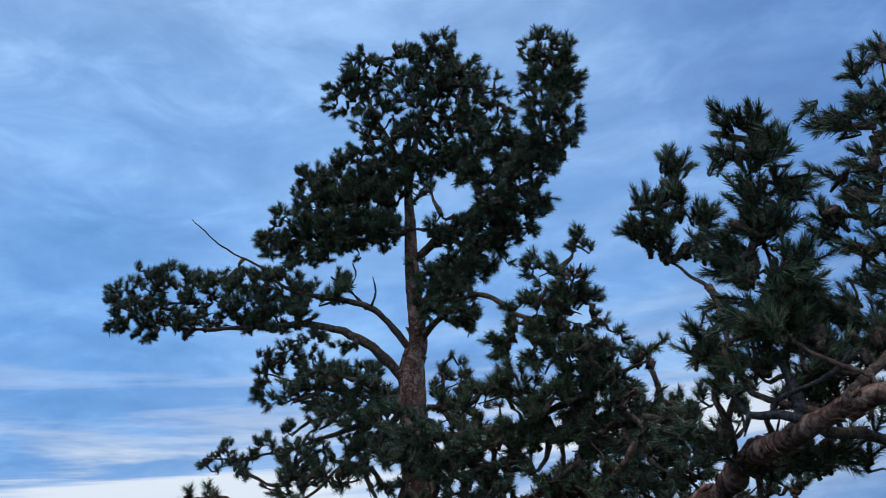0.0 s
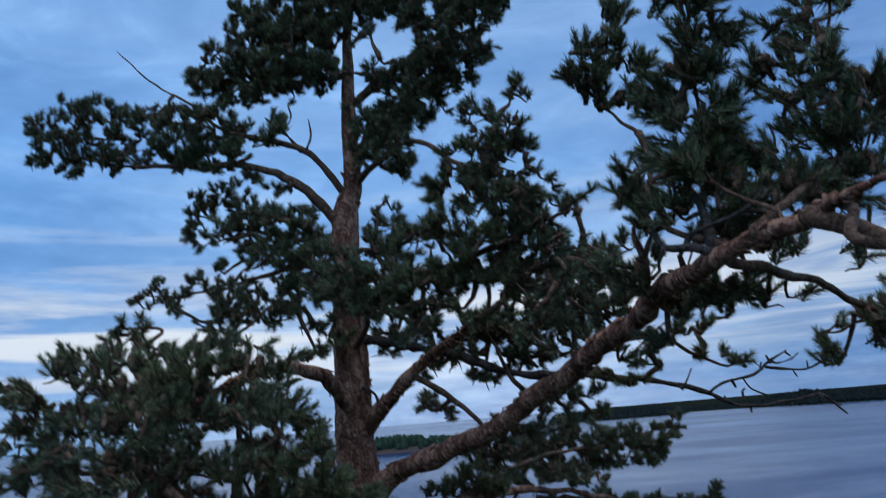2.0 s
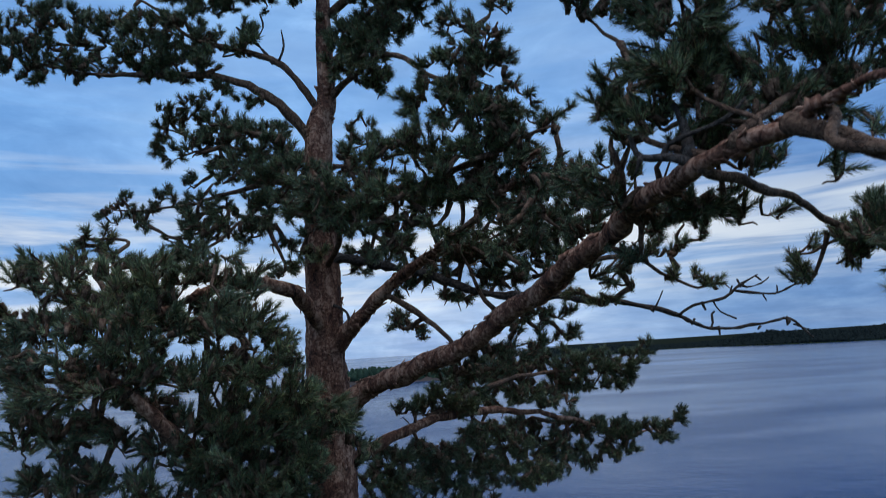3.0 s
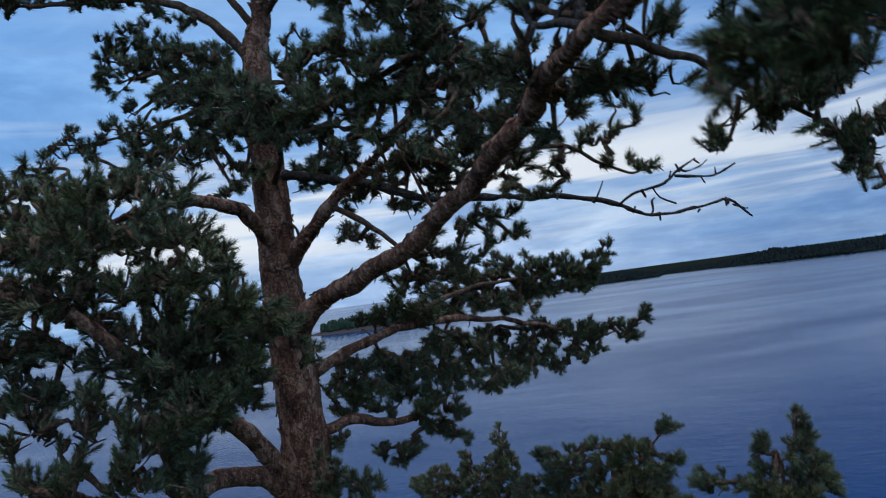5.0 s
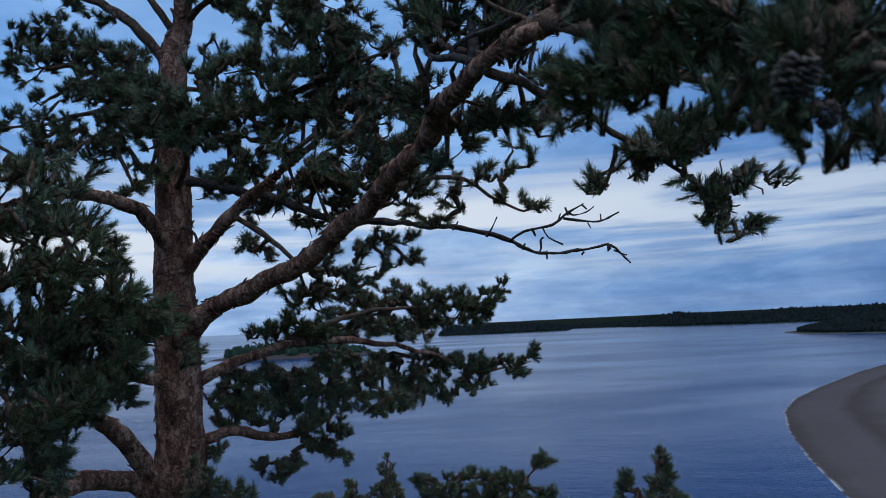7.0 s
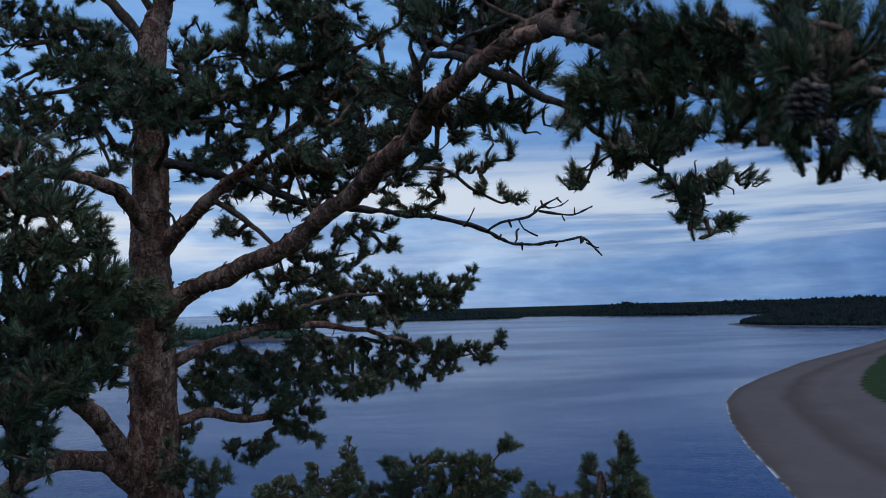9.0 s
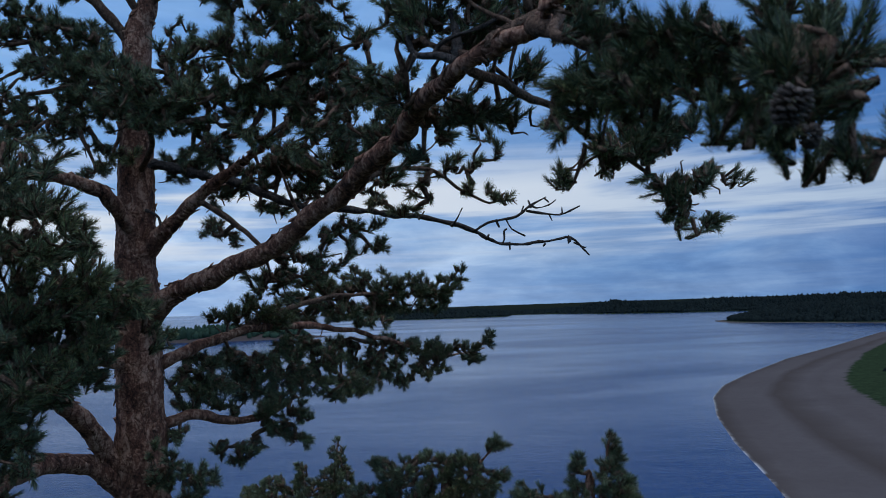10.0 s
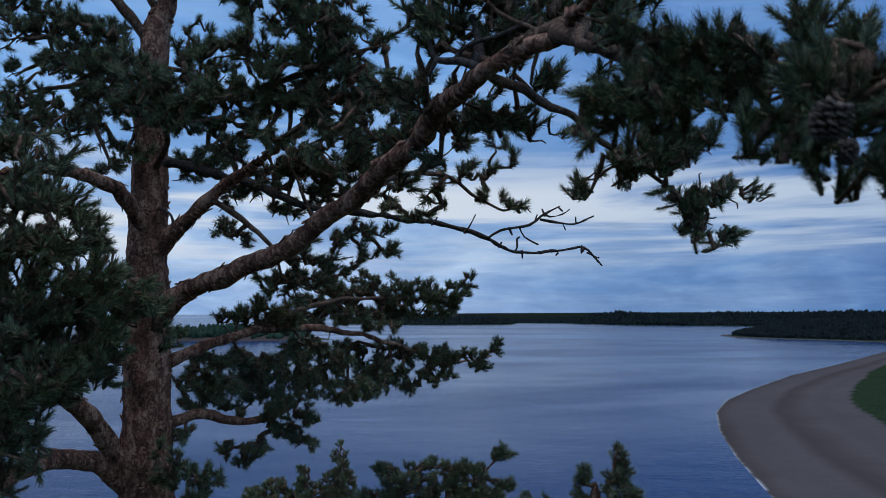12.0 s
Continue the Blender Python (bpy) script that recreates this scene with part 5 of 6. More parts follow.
bough = limb(PINE, [(-1.09, 2.84, 7.26, 0.037), (-1.11, 2.75, 7.36, 0.0296), (-1.14, 2.62, 7.44, 0.0266), (-1.20, 2.48, 7.47, 0.0244), (-1.27, 2.32,
    7.47, 0.0192), (-1.30, 2.10, 7.41, 0.0118), (-1.35, 1.95, 7.34, 0.0074), (-1.41, 1.85, 7.31, 0.0044)])
spray(bough, [(-1.10, 1.72, 7.32, 0.07, 0.05), (-0.99, 1.72, 7.35, 0.05, 0.04), (-1.19, 1.72, 7.27, 0.07, 0.05), (-1.27, 1.72, 7.34, 0.07, 0.05),
    (-1.34, 1.72, 7.28, 0.06, 0.05), (-1.70, 1.85, 7.57, 0.05, 0.04), (-1.57, 1.85, 7.51, 0.06, 0.04), (-1.44, 1.85, 7.51, 0.05, 0.04), (-1.24, 1.85,
    7.49, 0.05, 0.04), (-1.68, 1.85, 7.45, 0.06, 0.04), (-1.55, 1.85, 7.42, 0.07, 0.05), (-1.41, 1.85, 7.43, 0.07, 0.05), (-1.26, 1.85, 7.41, 0.07,
    0.05), (-1.14, 1.85, 7.45, 0.07, 0.04), (-0.99, 1.85, 7.40, 0.04, 0.03)], 0.95)
spray(bough, [(-1.66, 1.85, 7.36, 0.06, 0.05), (-1.48, 1.85, 7.33, 0.09, 0.06), (-1.47, 2.10, 7.36, 0.08, 0.07), (-1.31, 2.10, 7.35, 0.08, 0.06),
    (-1.16, 2.10, 7.34, 0.08, 0.06), (-1.05, 2.10, 7.28, 0.06, 0.06), (-1.18, 2.10, 7.44, 0.06, 0.04), (-1.80, 2.00, 7.52, 0.08, 0.06), (-1.64, 2.00,
    7.53, 0.08, 0.06), (-1.48, 2.00, 7.49, 0.08, 0.06), (-1.33, 2.00, 7.48, 0.08, 0.06), (-1.75, 2.00, 7.37, 0.08, 0.06), (-1.58, 2.00, 7.36, 0.08,
    0.06), (-1.41, 2.00, 7.34, 0.08, 0.06), (-1.24, 2.00, 7.33, 0.07, 0.06)], 0.95)
finish(bough)

bough = limb(PINE, [(-1.11, 2.86, 6.31, 0.0533), (-1.19, 2.78, 6.43, 0.0408), (-1.24, 2.62, 6.61, 0.0355), (-1.26, 2.48, 6.70, 0.0329),
    (-1.25, 2.25, 6.80, 0.0302), (-1.24, 2.05, 6.90, 0.0248), (-1.35, 1.90, 7.08, 0.0178), (-1.41, 1.80, 7.20, 0.0089)])
spray(bough, [(-1.68, 1.80, 7.26, 0.04, 0.06), (-1.53, 1.80, 7.23, 0.09, 0.06), (-1.37, 1.80, 7.21, 0.09, 0.06), (-1.24, 1.80, 7.21, 0.07, 0.06),
    (-1.09, 1.80, 7.19, 0.08, 0.06), (-0.96, 1.80, 7.18, 0.07, 0.05), (-0.86, 1.80, 7.21, 0.04, 0.04), (-1.62, 1.80, 7.13, 0.07, 0.06), (-1.48, 1.80,
    7.12, 0.09, 0.06), (-0.92, 2.00, 7.10, 0.07, 0.06), (-0.86, 2.00, 6.92, 0.06, 0.06), (-1.36, 2.00, 7.07, 0.08, 0.06), (-1.58, 2.00, 7.00, 0.10,
    0.06), (-1.84, 2.00, 7.03, 0.06, 0.06), (-1.36, 2.00, 6.94, 0.08, 0.06)], 1.1)
spray(bough, [(-1.66, 2.00, 6.88, 0.09, 0.06), (-1.49, 2.00, 6.86, 0.09, 0.05), (-1.00, 2.00, 6.85, 0.08, 0.05), (-1.82, 2.00, 6.87, 0.08, 0.05),
    (-1.14, 2.00, 7.06, 0.09, 0.06), (-1.01, 2.00, 7.05, 0.07, 0.06), (-1.47, 2.00, 7.10, 0.06, 0.05), (-1.72, 2.00, 7.01, 0.10, 0.06), (-1.25, 2.00,
    7.03, 0.07, 0.06), (-1.11, 2.00, 6.95, 0.09, 0.06), (-1.23, 2.00, 6.93, 0.09, 0.06), (-1.07, 2.00, 7.32, 0.06, 0.06), (-1.79, 2.00, 7.21, 0.08,
    0.06), (-1.61, 2.00, 7.20, 0.08, 0.06), (-1.42, 2.00, 7.19, 0.08, 0.06)], 1.1)
spray(bough, [(-1.24, 2.00, 7.18, 0.08, 0.06), (-1.06, 2.00, 7.17, 0.07, 0.06), (-1.75, 2.00, 7.06, 0.08, 0.06), (-1.55, 2.00, 7.05, 0.08, 0.06),
    (-1.37, 2.00, 7.04, 0.08, 0.06), (-1.19, 2.00, 7.03, 0.08, 0.06)], 1.1)
finish(bough)

bough = limb(PINE, [(-1.12, 2.86, 6.78, 0.0266), (-1.17, 2.70, 6.80, 0.0222), (-1.21, 2.50, 6.84, 0.0178), (-1.23, 2.30, 6.89, 0.0118), (-1.23, 2.10,
    6.91, 0.0074)])
spray(bough, [(-0.93, 2.20, 7.00, 0.07, 0.05), (-0.84, 2.20, 6.96, 0.09, 0.06), (-0.75, 2.20, 6.92, 0.05, 0.05), (-1.01, 2.20, 6.90, 0.07, 0.05),
    (-1.03, 2.10, 7.05, 0.08, 0.06), (-0.92, 2.10, 7.07, 0.06, 0.06), (-1.12, 2.10, 6.99, 0.08, 0.06), (-1.03, 2.10, 6.91, 0.08, 0.05), (-1.18, 2.10,
    7.14, 0.08, 0.06)])
finish(bough)

bough = limb(PINE, [(-1.11, 2.86, 6.26, 0.0509), (-1.23, 2.75, 6.38, 0.0416), (-1.31, 2.60, 6.43, 0.0370), (-1.34, 2.40, 6.44, 0.0315),
    (-1.37, 2.20, 6.40, 0.0240), (-1.48, 2.00, 6.55, 0.0166), (-1.60, 1.90, 6.62, 0.0111)])
spray(bough, [(-1.59, 1.95, 6.78, 0.09, 0.08), (-1.41, 1.95, 6.79, 0.09, 0.06), (-1.23, 1.95, 6.79, 0.09, 0.06), (-1.06, 1.95, 6.79, 0.07, 0.06),
    (-1.60, 1.95, 6.64, 0.09, 0.06), (-1.43, 1.95, 6.66, 0.09, 0.06), (-1.24, 1.95, 6.68, 0.09, 0.08), (-1.08, 1.95, 6.63, 0.05, 0.06), (-1.57, 1.95,
    6.90, 0.08, 0.06), (-1.64, 1.95, 6.99, 0.05, 0.05), (-1.31, 1.95, 6.89, 0.08, 0.06), (-1.14, 1.95, 6.90, 0.07, 0.06), (-1.52, 1.95, 6.57, 0.09,
    0.05), (-1.33, 1.95, 6.57, 0.08, 0.05), (-1.67, 1.95, 6.74, 0.05, 0.08)], 1)
spray(bough, [(-1.14, 1.95, 6.74, 0.07, 0.06), (-0.97, 1.95, 6.82, 0.06, 0.05), (-0.90, 1.95, 6.83, 0.04, 0.04)], 1)
finish(bough)

bough = limb(PINE, [(-1.57, 2.10, 7.41, 0.0118), (-1.70, 2.20, 7.54, 0.0089), (-1.70, 2.40, 7.66, 0.0067), (-1.83, 2.30, 7.67, 0.0044)])
spray(bough, [(-2.44, 2.30, 7.58, 0.07, 0.06), (-2.29, 2.30, 7.47, 0.07, 0.05), (-2.42, 2.30, 7.46, 0.08, 0.05), (-2.20, 2.30, 7.41, 0.06, 0.03),
    (-1.77, 2.30, 7.66, 0.09, 0.06), (-1.85, 2.30, 7.55, 0.06, 0.07), (-1.66, 2.30, 7.56, 0.09, 0.06), (-1.51, 2.30, 7.56, 0.09, 0.06), (-1.35, 2.30,
    7.57, 0.08, 0.06), (-1.79, 2.30, 7.42, 0.09, 0.07), (-1.61, 2.30, 7.43, 0.10, 0.07), (-1.45, 2.30, 7.33, 0.09, 0.07), (-1.81, 2.30, 7.30, 0.10,
    0.06), (-1.73, 2.30, 7.16, 0.10, 0.05)])
spray(bough, [(-1.98, 2, 7.43, 0.085, 0.065), (-1.96, 2, 7.29, 0.094, 0.073), (-1.87, 2, 7.19, 0.093, 0.07), (-1.99, 2, 7.17, 0.083, 0.053), (-1.83, 2,
    7.35, 0.082, 0.055)], 1.1)
finish(bough)

bough = limb(PINE, [(-1.27, 2.32, 7.47, 0.0148), (-1.27, 2.20, 7.34, 0.0118), (-1.26, 2.10, 7.15, 0.0089), (-1.27, 2.05, 6.97, 0.0059), (-1.30, 2.05,
    6.84, 0.0037)])
spray(bough, [(-1.24, 2.10, 7.49, 0.07, 0.06), (-1.10, 2.10, 7.47, 0.07, 0.05), (-1.21, 2.10, 7.35, 0.07, 0.06), (-1.06, 2.10, 7.33, 0.07, 0.05),
    (-1.19, 2.10, 7.21, 0.08, 0.06), (-1.02, 2.10, 7.19, 0.08, 0.06), (-0.89, 2.10, 7.10, 0.06, 0.05), (-1.17, 2.10, 7.07, 0.08, 0.06), (-1.01, 2.10,
    7.05, 0.08, 0.06), (-0.87, 2.10, 6.99, 0.06, 0.05), (-1.16, 2.10, 6.93, 0.08, 0.06), (-1.01, 2.10, 6.91, 0.08, 0.06), (-0.91, 2.10, 6.91, 0.05,
    0.05), (-1.19, 2.10, 6.79, 0.07, 0.06), (-1.04, 2.10, 6.79, 0.07, 0.06)], 1.35)
spray(bough, [(-1.15, 2.10, 6.66, 0.05, 0.04), (-0.95, 2.10, 7.24, 0.05, 0.04), (-1.22, 2.10, 6.57, 0.05, 0.05), (-1.21, 2.10, 6.69, 0.06, 0.06),
    (-1.16, 2.10, 6.74, 0.06, 0.04), (-1.17, 2.10, 6.52, 0.06, 0.03), (-1.23, 2.10, 6.45, 0.04, 0.04), (-1.06, 2.05, 6.83, 0.07, 0.05), (-0.95, 2.05,
    6.83, 0.05, 0.05), (-1.06, 2.05, 6.74, 0.07, 0.04), (-1.16, 2.05, 6.63, 0.06, 0.04), (-0.93, 2.05, 6.96, 0.06, 0.05), (-1.11, 2.05, 6.70, 0.06,
    0.04), (-1.20, 2.05, 6.86, 0.05, 0.07), (-0.88, 2.05, 7.03, 0.04, 0.04)], 1.35)
spray(bough, [(-0.88, 2.00, 7.11, 0.07, 0.04), (-0.79, 2.00, 7.05, 0.05, 0.04), (-0.74, 2.00, 7.00, 0.03, 0.03), (-0.88, 2.00, 7.00, 0.07, 0.05),
    (-0.96, 2.00, 6.83, 0.07, 0.06), (-0.87, 2.00, 6.80, 0.04, 0.04), (-1.02, 2.00, 6.75, 0.06, 0.03), (-0.89, 2.00, 6.90, 0.06, 0.05), (-1.10, 2.00,
    6.62, 0.04, 0.04)], 1.35)
finish(bough)

bough = limb(PINE, [(-1.11, 2.85, 7.99, 0.0118), (-1.23, 2.80, 7.90, 0.0096), (-1.34, 2.75, 7.81, 0.0074), (-1.51, 2.70, 7.68, 0.0059), (-1.64, 2.65,
    7.61, 0.0037)])
spray(bough, [(-1.60, 2.70, 8.11, 0.08, 0.07), (-1.53, 2.70, 8.17, 0.09, 0.05), (-1.37, 2.70, 8.15, 0.09, 0.06), (-1.41, 2.70, 8.01, 0.07, 0.04),
    (-1.32, 2.70, 7.94, 0.08, 0.05), (-1.25, 2.70, 7.83, 0.08, 0.05), (-1.29, 2.70, 7.75, 0.09, 0.04), (-1.59, 2.70, 7.85, 0.08, 0.06), (-1.60, 2.70,
    7.76, 0.07, 0.04), (-1.45, 2.70, 7.74, 0.09, 0.04), (-1.24, 2.70, 8.08, 0.07, 0.07), (-1.14, 2.70, 7.76, 0.08, 0.05), (-1.19, 2.70, 7.96, 0.07,
    0.07), (-1.52, 2.70, 7.96, 0.04, 0.02), (-1.07, 2.70, 7.60, 0.07, 0.03)])
spray(bough, [(-1.20, 2.70, 7.56, 0.07, 0.04)])
finish(bough)

bough = limb(PINE, [(-1.08, 2.86, 6.73, 0.0296), (-1.01, 2.90, 6.79, 0.0252), (-0.92, 3.00, 6.83, 0.0229), (-0.77, 3.15, 6.89, 0.0207), (-0.61, 3.35,
    6.90, 0.0178), (-0.40, 3.60, 6.87, 0.0148), (-0.16, 3.85, 6.80, 0.0111), (0.11, 4.10, 6.69, 0.0067), (0.38, 4.30, 6.71, 0.0037)])
spray(bough, [(-0.86, 3.10, 6.97, 0.08, 0.02), (-0.73, 3.20, 6.95, 0.08, 0.04), (-0.94, 3.00, 6.70, 0.09, 0.07), (-0.82, 3.00, 6.65, 0.09, 0.05),
    (-0.80, 3.10, 6.76, 0.06, 0.05), (-0.68, 3.20, 6.72, 0.10, 0.07), (-0.56, 3.40, 6.79, 0.10, 0.06), (-0.51, 3.40, 6.63, 0.12, 0.06), (-0.37, 3.60,
    6.59, 0.10, 0.05), (-0.70, 3.20, 6.60, 0.09, 0.04), (-0.36, 4.00, 6.66, 0.11, 0.07), (-0.20, 4.00, 6.76, 0.11, 0.07), (-0.02, 4.00, 6.74, 0.11,
    0.06), (0.14, 4.00, 6.74, 0.11, 0.06), (0.30, 4.00, 6.72, 0.08, 0.06)], 2.1)
spray(bough, [(0.39, 4.00, 6.78, 0.04, 0.06), (0.05, 4.00, 6.63, 0.11, 0.05), (-0.11, 4.00, 6.57, 0.08, 0.04), (-0.48, 4.00, 6.76, 0.14, 0.06),
    (-0.78, 3.20, 6.65, 0.10, 0.07), (-0.60, 3.30, 6.69, 0.10, 0.07), (-0.44, 3.50, 6.71, 0.11, 0.08), (-0.30, 3.70, 6.58, 0.10, 0.05), (-0.41, 3.50,
    6.55, 0.08, 0.02), (-0.96, 3.00, 6.59, 0.07, 0.03), (-0.87, 3.00, 6.74, 0.09, 0.06), (-0.20, 3.90, 6.65, 0.11, 0.07), (-0.60, 3.30, 6.82, 0.09,
    0.04)], 2.1)
finish(bough)

bough = limb(PINE, [(-0.77, 3.15, 6.89, 0.0163), (-0.61, 3.35, 6.98, 0.0133), (-0.40, 3.60, 7.04, 0.0104), (-0.16, 3.85, 7.04, 0.0074), (0.14, 4.00,
    7.04, 0.0044)])
spray(bough, [(0.25, 3.90, 7.14, 0.03, 0.07), (0.14, 3.90, 7.09, 0.10, 0.07), (-0.01, 3.90, 7.09, 0.11, 0.07), (-0.20, 3.90, 7.10, 0.11, 0.09),
    (-0.38, 3.90, 7.13, 0.11, 0.08), (-0.50, 3.90, 7.04, 0.11, 0.07), (-0.29, 3.90, 6.97, 0.14, 0.06), (-0.07, 3.90, 6.99, 0.14, 0.06), (0.11, 3.90,
    6.99, 0.08, 0.05), (-0.66, 3.90, 7.01, 0.12, 0.07), (-0.59, 3.90, 6.92, 0.11, 0.05), (-0.68, 3.20, 7.01, 0.09, 0.05), (-0.63, 3.30, 6.93, 0.09,
    0.04), (-0.37, 3.60, 6.95, 0.11, 0.05), (-0.21, 3.70, 6.90, 0.12, 0.03)], 2.1)
spray(bough, [(-0.76, 3.10, 6.99, 0.07, 0.02), (-0.49, 3.60, 7.12, 0.10, 0.06)], 2.1)
finish(bough)

bough = limb(PINE, [(-1.05, 2.86, 6.52, 0.0266), (-0.92, 2.95, 6.55, 0.0222), (-0.79, 3.05, 6.51, 0.0185), (-0.66, 3.15, 6.52, 0.0133), (-0.56, 3.25,
    6.56, 0.0074)])
spray(bough, [(-0.61, 3.15, 6.46, 0.07, 0.05), (-0.49, 3.15, 6.51, 0.05, 0.04), (-0.74, 3.15, 6.38, 0.08, 0.04), (-0.86, 3.15, 6.39, 0.04, 0.03),
    (-0.51, 3.15, 6.41, 0.05, 0.04), (-0.78, 3.15, 6.33, 0.05, 0.02), (-0.57, 3.15, 6.61, 0.10, 0.04), (-0.95, 3.10, 6.61, 0.09, 0.04), (-0.78, 3.10,
    6.58, 0.10, 0.04), (-0.60, 3.10, 6.57, 0.09, 0.04), (-0.97, 2.90, 6.48, 0.04, 0.03)], 1.7)
finish(bough)

bough = limb(PINE, [(-1.02, 2.80, 6.36, 0.0104), (-0.91, 2.72, 6.38, 0.0074), (-0.81, 2.68, 6.34, 0.0044)])
spray(bough, [(-0.91, 2.70, 6.44, 0.04, 0.04), (-0.86, 2.70, 6.33, 0.06, 0.06), (-0.76, 2.70, 6.38, 0.04, 0.06), (-0.99, 2.70, 6.45, 0.03, 0.06),
    (-0.90, 2.75, 6.38, 0.06, 0.05), (-0.81, 2.75, 6.31, 0.06, 0.05), (-0.96, 2.75, 6.31, 0.04, 0.06)])
finish(bough)
limb(PINE, [(0.27, 2.70, 7.26, 0.0042), (0.32, 2.70, 7.29, 0.0037), (0.43, 2.70, 7.31, 0.0037), (0.47, 2.70, 7.34, 0.0046), (0.51, 2.70, 7.36,
    0.0028), (0.55, 2.70, 7.38, 0.0019)], 'dead_twig', True)
limb(PINE, [(0.47, 2.70, 7.33, 0.0037), (0.52, 2.70, 7.32, 0.0046), (0.60, 2.70, 7.31, 0.0028), (0.64, 2.70, 7.32, 0.0028), (0.68, 2.70, 7.34,
    0.0019)], 'dead_twig', True)
limb(PINE, [(0.51, 2.70, 7.34, 0.0028), (0.56, 2.70, 7.35, 0.0019), (0.59, 2.70, 7.37, 0.0019)], 'dead_twig', True)
limb(PINE, [(0.18, 2.70, 7.28, 0.0037), (0.20, 2.70, 7.31, 0.0028), (0.22, 2.70, 7.35, 0.0019)], 'dead_twig', True)
limb(PINE, [(0.39, 2.70, 7.30, 0.0028), (0.41, 2.70, 7.26, 0.0019), (0.46, 2.70, 7.23, 0.0028)], 'dead_twig', True)
limb(PINE, [(0.38, 2.70, 7.22, 0.0028), (0.38, 2.70, 7.25, 0.0028), (0.39, 2.70, 7.26, 0.0028)], 'dead_twig', True)
limb(PINE, [(0.05, 2.70, 7.31, 0.0028), (0.07, 2.70, 7.34, 0.0019)], 'dead_twig', True)
limb(PINE, [(0.61, 2.70, 7.31, 0.0028), (0.61, 2.70, 7.34, 0.0019)], 'dead_twig', True)
limb(PINE, [(0.18, 1.52, 7.55, 0.0092), (0.14, 1.52, 7.57, 0.0083), (0.08, 1.54, 7.58, 0.0065), (0.06, 1.55, 7.61, 0.0046), (0.05, 1.55, 7.65,
    0.0028)], 'dead_twig', True)
limb(PINE, [(0.08, 1.54, 7.58, 0.0055), (0.07, 1.54, 7.56, 0.0037), (0.06, 1.54, 7.54, 0.0019)], 'dead_twig', True)
limb(PINE, [(0.12, 1.53, 7.57, 0.0046), (0.14, 1.53, 7.60, 0.0037), (0.18, 1.50, 7.61, 0.0037), (0.25, 1.50, 7.63, 0.0037), (0.30, 1.50, 7.67,
    0.0028)], 'dead_twig', True)
limb(PINE, [(0.18, 1.52, 7.56, 0.0102), (0.18, 1.55, 7.63, 0.0092), (0.17, 1.58, 7.70, 0.0074)], 'dead_twig', True)
limb(PINE, [(-1.23, 2.75, 8.42, 0.0046), (-1.20, 2.75, 8.49, 0.0037), (-1.21, 2.75, 8.56, 0.0019)], 'dead_twig', True)
limb(PINE, [(-1.25, 2.75, 8.42, 0.0055), (-1.33, 2.75, 8.53, 0.0046), (-1.41, 2.75, 8.60, 0.0028)], 'dead_twig', True)
limb(PINE, [(-1.33, 2.75, 8.53, 0.0037), (-1.29, 2.75, 8.58, 0.0028), (-1.30, 2.75, 8.64, 0.0019)], 'dead_twig', True)
limb(PINE, [(-1.04, 2.80, 7.39, 0.0055), (-0.99, 2.78, 7.36, 0.0046), (-0.98, 2.77, 7.33, 0.0028)], 'dead_twig', True)
limb(PINE, [(0.45, 2.70, 7.32, 0.0037), (0.46, 2.70, 7.35, 0.0028)], 'dead_twig', True)
limb(PINE, [(0.49, 2.70, 7.34, 0.0037), (0.48, 2.70, 7.37, 0.0028)], 'dead_twig', True)
limb(PINE, [(0.54, 2.70, 7.38, 0.0028), (0.56, 2.70, 7.36, 0.0019)], 'dead_twig', True)
limb(PINE, [(0.35, 2.70, 7.30, 0.0037), (0.36, 2.70, 7.27, 0.0028)], 'dead_twig', True)
limb(PINE, [(0.56, 2.70, 7.31, 0.0028), (0.57, 2.70, 7.29, 0.0019)], 'dead_twig', True)
limb(PINE, [(0.63, 2.70, 7.20, 0.0037), (0.63, 2.70, 7.23, 0.0028)], 'dead_twig', True)
limb(PINE, [(0.65, 2.70, 7.20, 0.0037), (0.69, 2.70, 7.18, 0.0028), (0.70, 2.70, 7.18, 0.0019)], 'dead_twig', True)
limb(PINE, [(0.54, 2.70, 7.20, 0.0037), (0.53, 2.70, 7.19, 0.0028)], 'dead_twig', True)
limb(PINE, [(0.32, 2.70, 7.24, 0.0028), (0.31, 2.70, 7.22, 0.0028)], 'dead_twig', True)
limb(PINE, [(0.40, 2.70, 7.21, 0.0037), (0.40, 2.70, 7.18, 0.0019)], 'dead_twig', True)

SAPLING = young_pine((-0.81, 5.70, 0.00))
bough = limb(SAPLING, [(-0.81, 5.70, ground_height(-0.81, 5.70) - 0.1, 0.05), (-0.81, 5.70, 5.02, 0.0163), (-0.76, 5.70, 5.44, 0.0104), (-0.69, 5.70,
    5.94, 0.0044)], 'trunk')
spray(bough, [(-0.70, 5.70, 5.89, 0.06, 0.11), (-0.70, 5.70, 5.68, 0.15, 0.11), (-0.89, 5.70, 5.57, 0.19, 0.11), (-1.19, 5.70, 5.59, 0.20, 0.11),
    (-0.57, 5.70, 5.50, 0.11, 0.09), (-1.00, 5.70, 5.73, 0.06, 0.09), (-1.35, 5.70, 5.56, 0.09, 0.09), (-0.87, 5.70, 5.36, 0.26, 0.15), (-1.23, 5.70,
    5.34, 0.26, 0.13), (-0.58, 5.70, 5.29, 0.17, 0.15)], 2.3)
finish(bough)

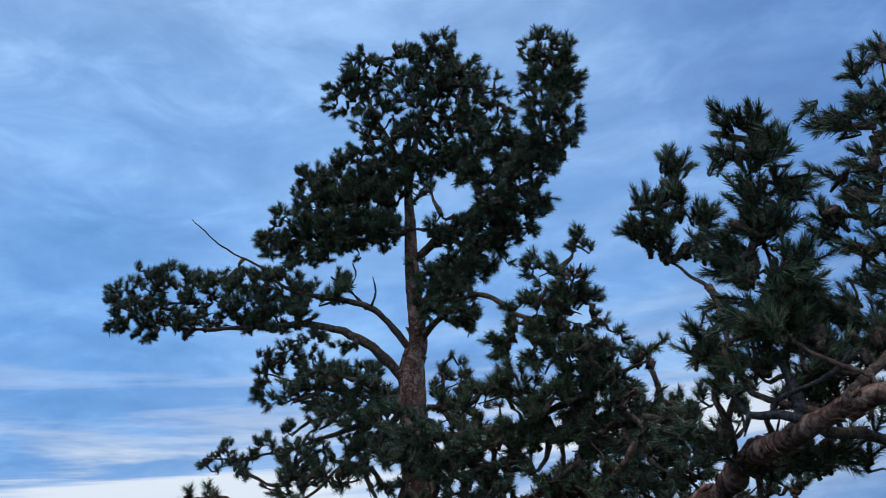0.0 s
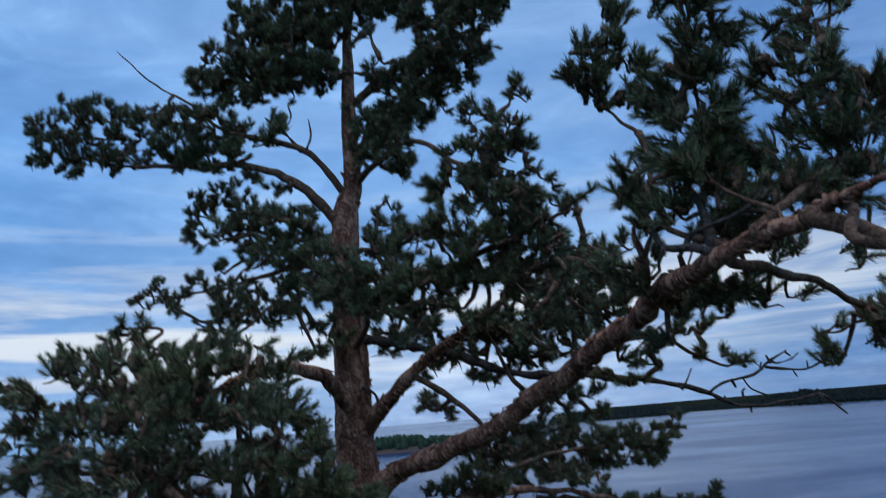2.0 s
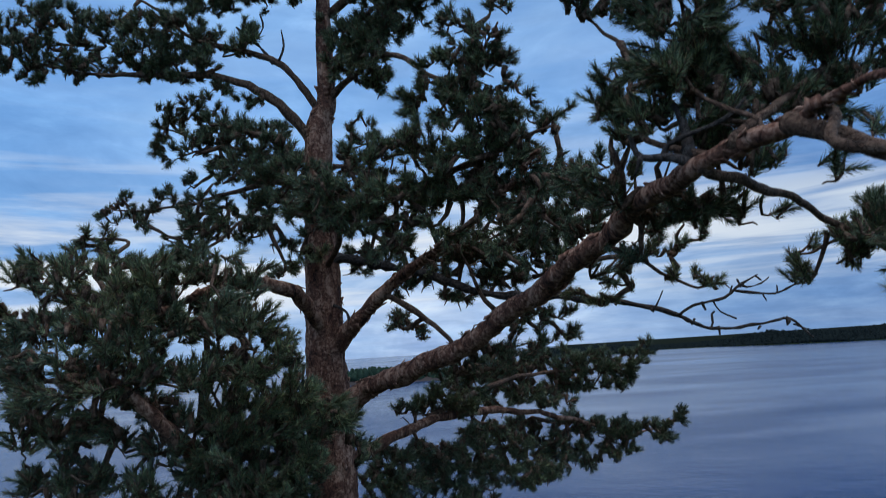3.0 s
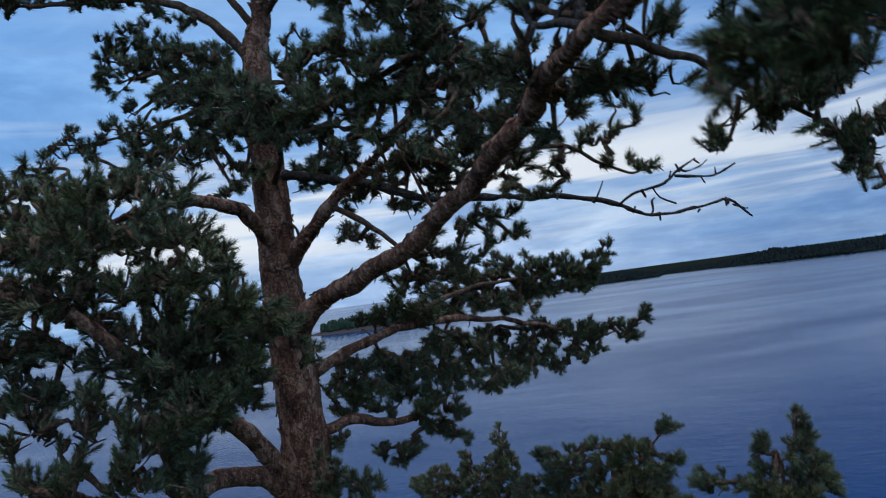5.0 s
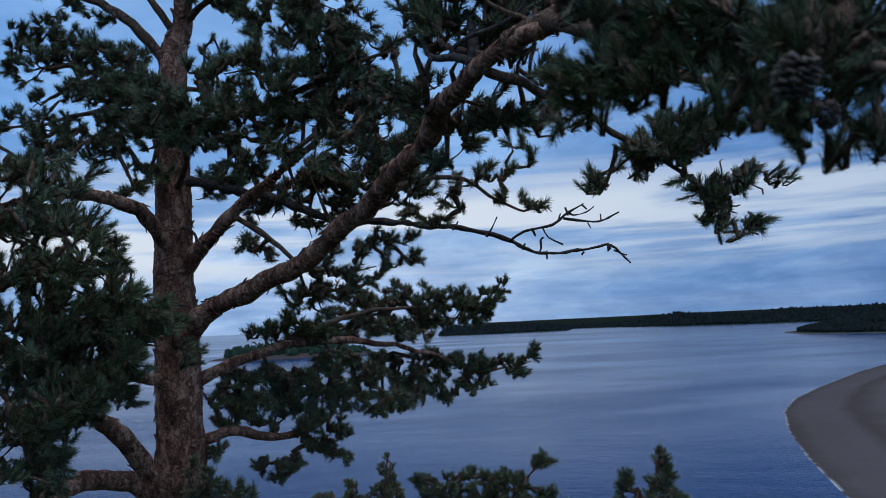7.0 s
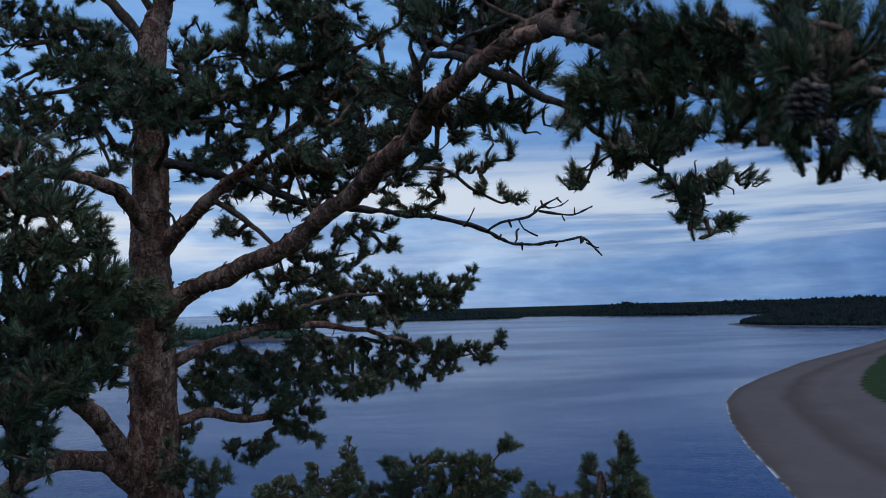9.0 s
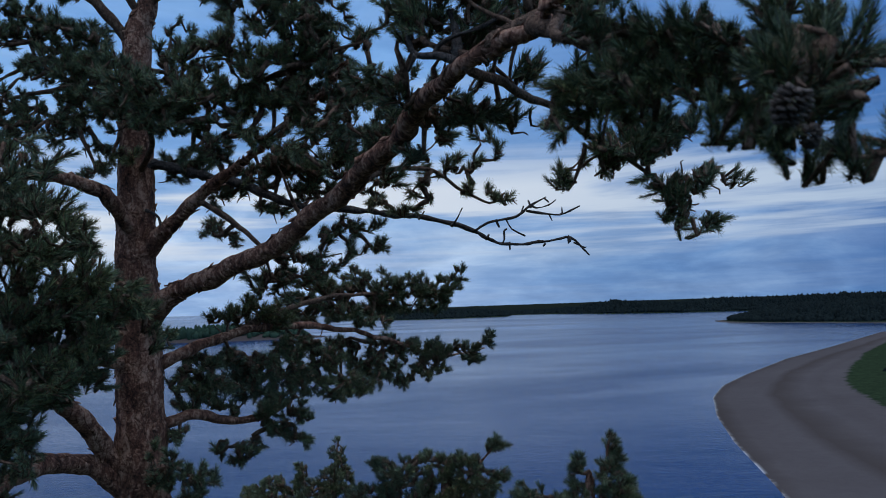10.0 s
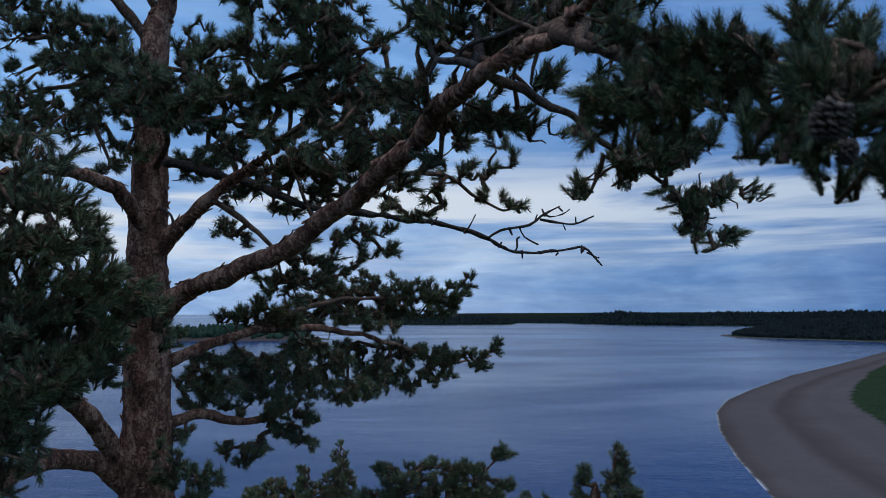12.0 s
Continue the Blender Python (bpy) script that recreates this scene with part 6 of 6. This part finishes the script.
SAPLING = young_pine((0.11, 3.50, 0.00))
bough = limb(SAPLING, [(0.11, 3.50, ground_height(0.11, 3.50) - 0.1, 0.05), (0.11, 3.50, 5.69, 0.0148), (0.15, 3.50, 5.94, 0.0104), (0.22, 3.50, 6.11,
    0.0074), (0.37, 3.50, 6.29, 0.0037)], 'trunk')
spray(bough, [(0.37, 3.50, 6.28, 0.05, 0.06), (0.22, 3.50, 6.21, 0.09, 0.06), (0.06, 3.50, 6.20, 0.09, 0.07), (-0.13, 3.50, 6.19, 0.11, 0.07), (0.28,
    3.50, 6.13, 0.12, 0.06), (0.09, 3.50, 6.09, 0.14, 0.07), (0.42, 3.50, 6.15, 0.05, 0.03), (-0.09, 3.50, 6.07, 0.13, 0.07), (-0.21, 3.50, 6.23,
    0.05, 0.03), (0.26, 3.50, 6.03, 0.12, 0.06), (-0.25, 3.50, 6.07, 0.11, 0.06), (0.08, 3.50, 5.97, 0.16, 0.09), (-0.13, 3.50, 5.96, 0.16, 0.08),
    (0.32, 3.50, 5.92, 0.13, 0.09)], 2.3)
finish(bough)

SAPLING = young_pine((0.72, 3.10, 0.00))
bough = limb(SAPLING, [(0.72, 3.10, ground_height(0.72, 3.10) - 0.1, 0.05), (0.72, 3.10, 5.71, 0.0148), (0.78, 3.10, 6.05, 0.0089), (0.84, 3.10, 6.38,
    0.0037)], 'trunk')
spray(bough, [(0.85, 3.10, 6.36, 0.03, 0.06), (0.69, 3.10, 6.26, 0.04, 0.06), (0.80, 3.10, 6.23, 0.07, 0.07), (0.88, 3.10, 6.19, 0.04, 0.06), (0.70,
    3.10, 6.13, 0.12, 0.08), (0.47, 3.10, 6.16, 0.07, 0.05), (0.90, 3.10, 6.08, 0.08, 0.05), (1.15, 3.10, 5.93, 0.07, 0.07), (0.93, 3.10, 5.97, 0.07,
    0.06), (0.75, 3.10, 6.05, 0.09, 0.07), (0.90, 3.10, 6.14, 0.06, 0.08), (0.63, 3.10, 6.11, 0.07, 0.05), (0.87, 3.10, 6.30, 0.03, 0.06), (1.01,
    3.10, 5.86, 0.13, 0.07), (0.80, 3.10, 5.87, 0.13, 0.08)], 2.3)
spray(bough, [(0.64, 3.10, 5.91, 0.11, 0.08), (1.17, 3.10, 5.82, 0.09, 0.09), (0.76, 3.10, 5.96, 0.11, 0.07), (0.52, 3.10, 5.97, 0.09, 0.06)], 2.3)
finish(bough)
# end of the boughs
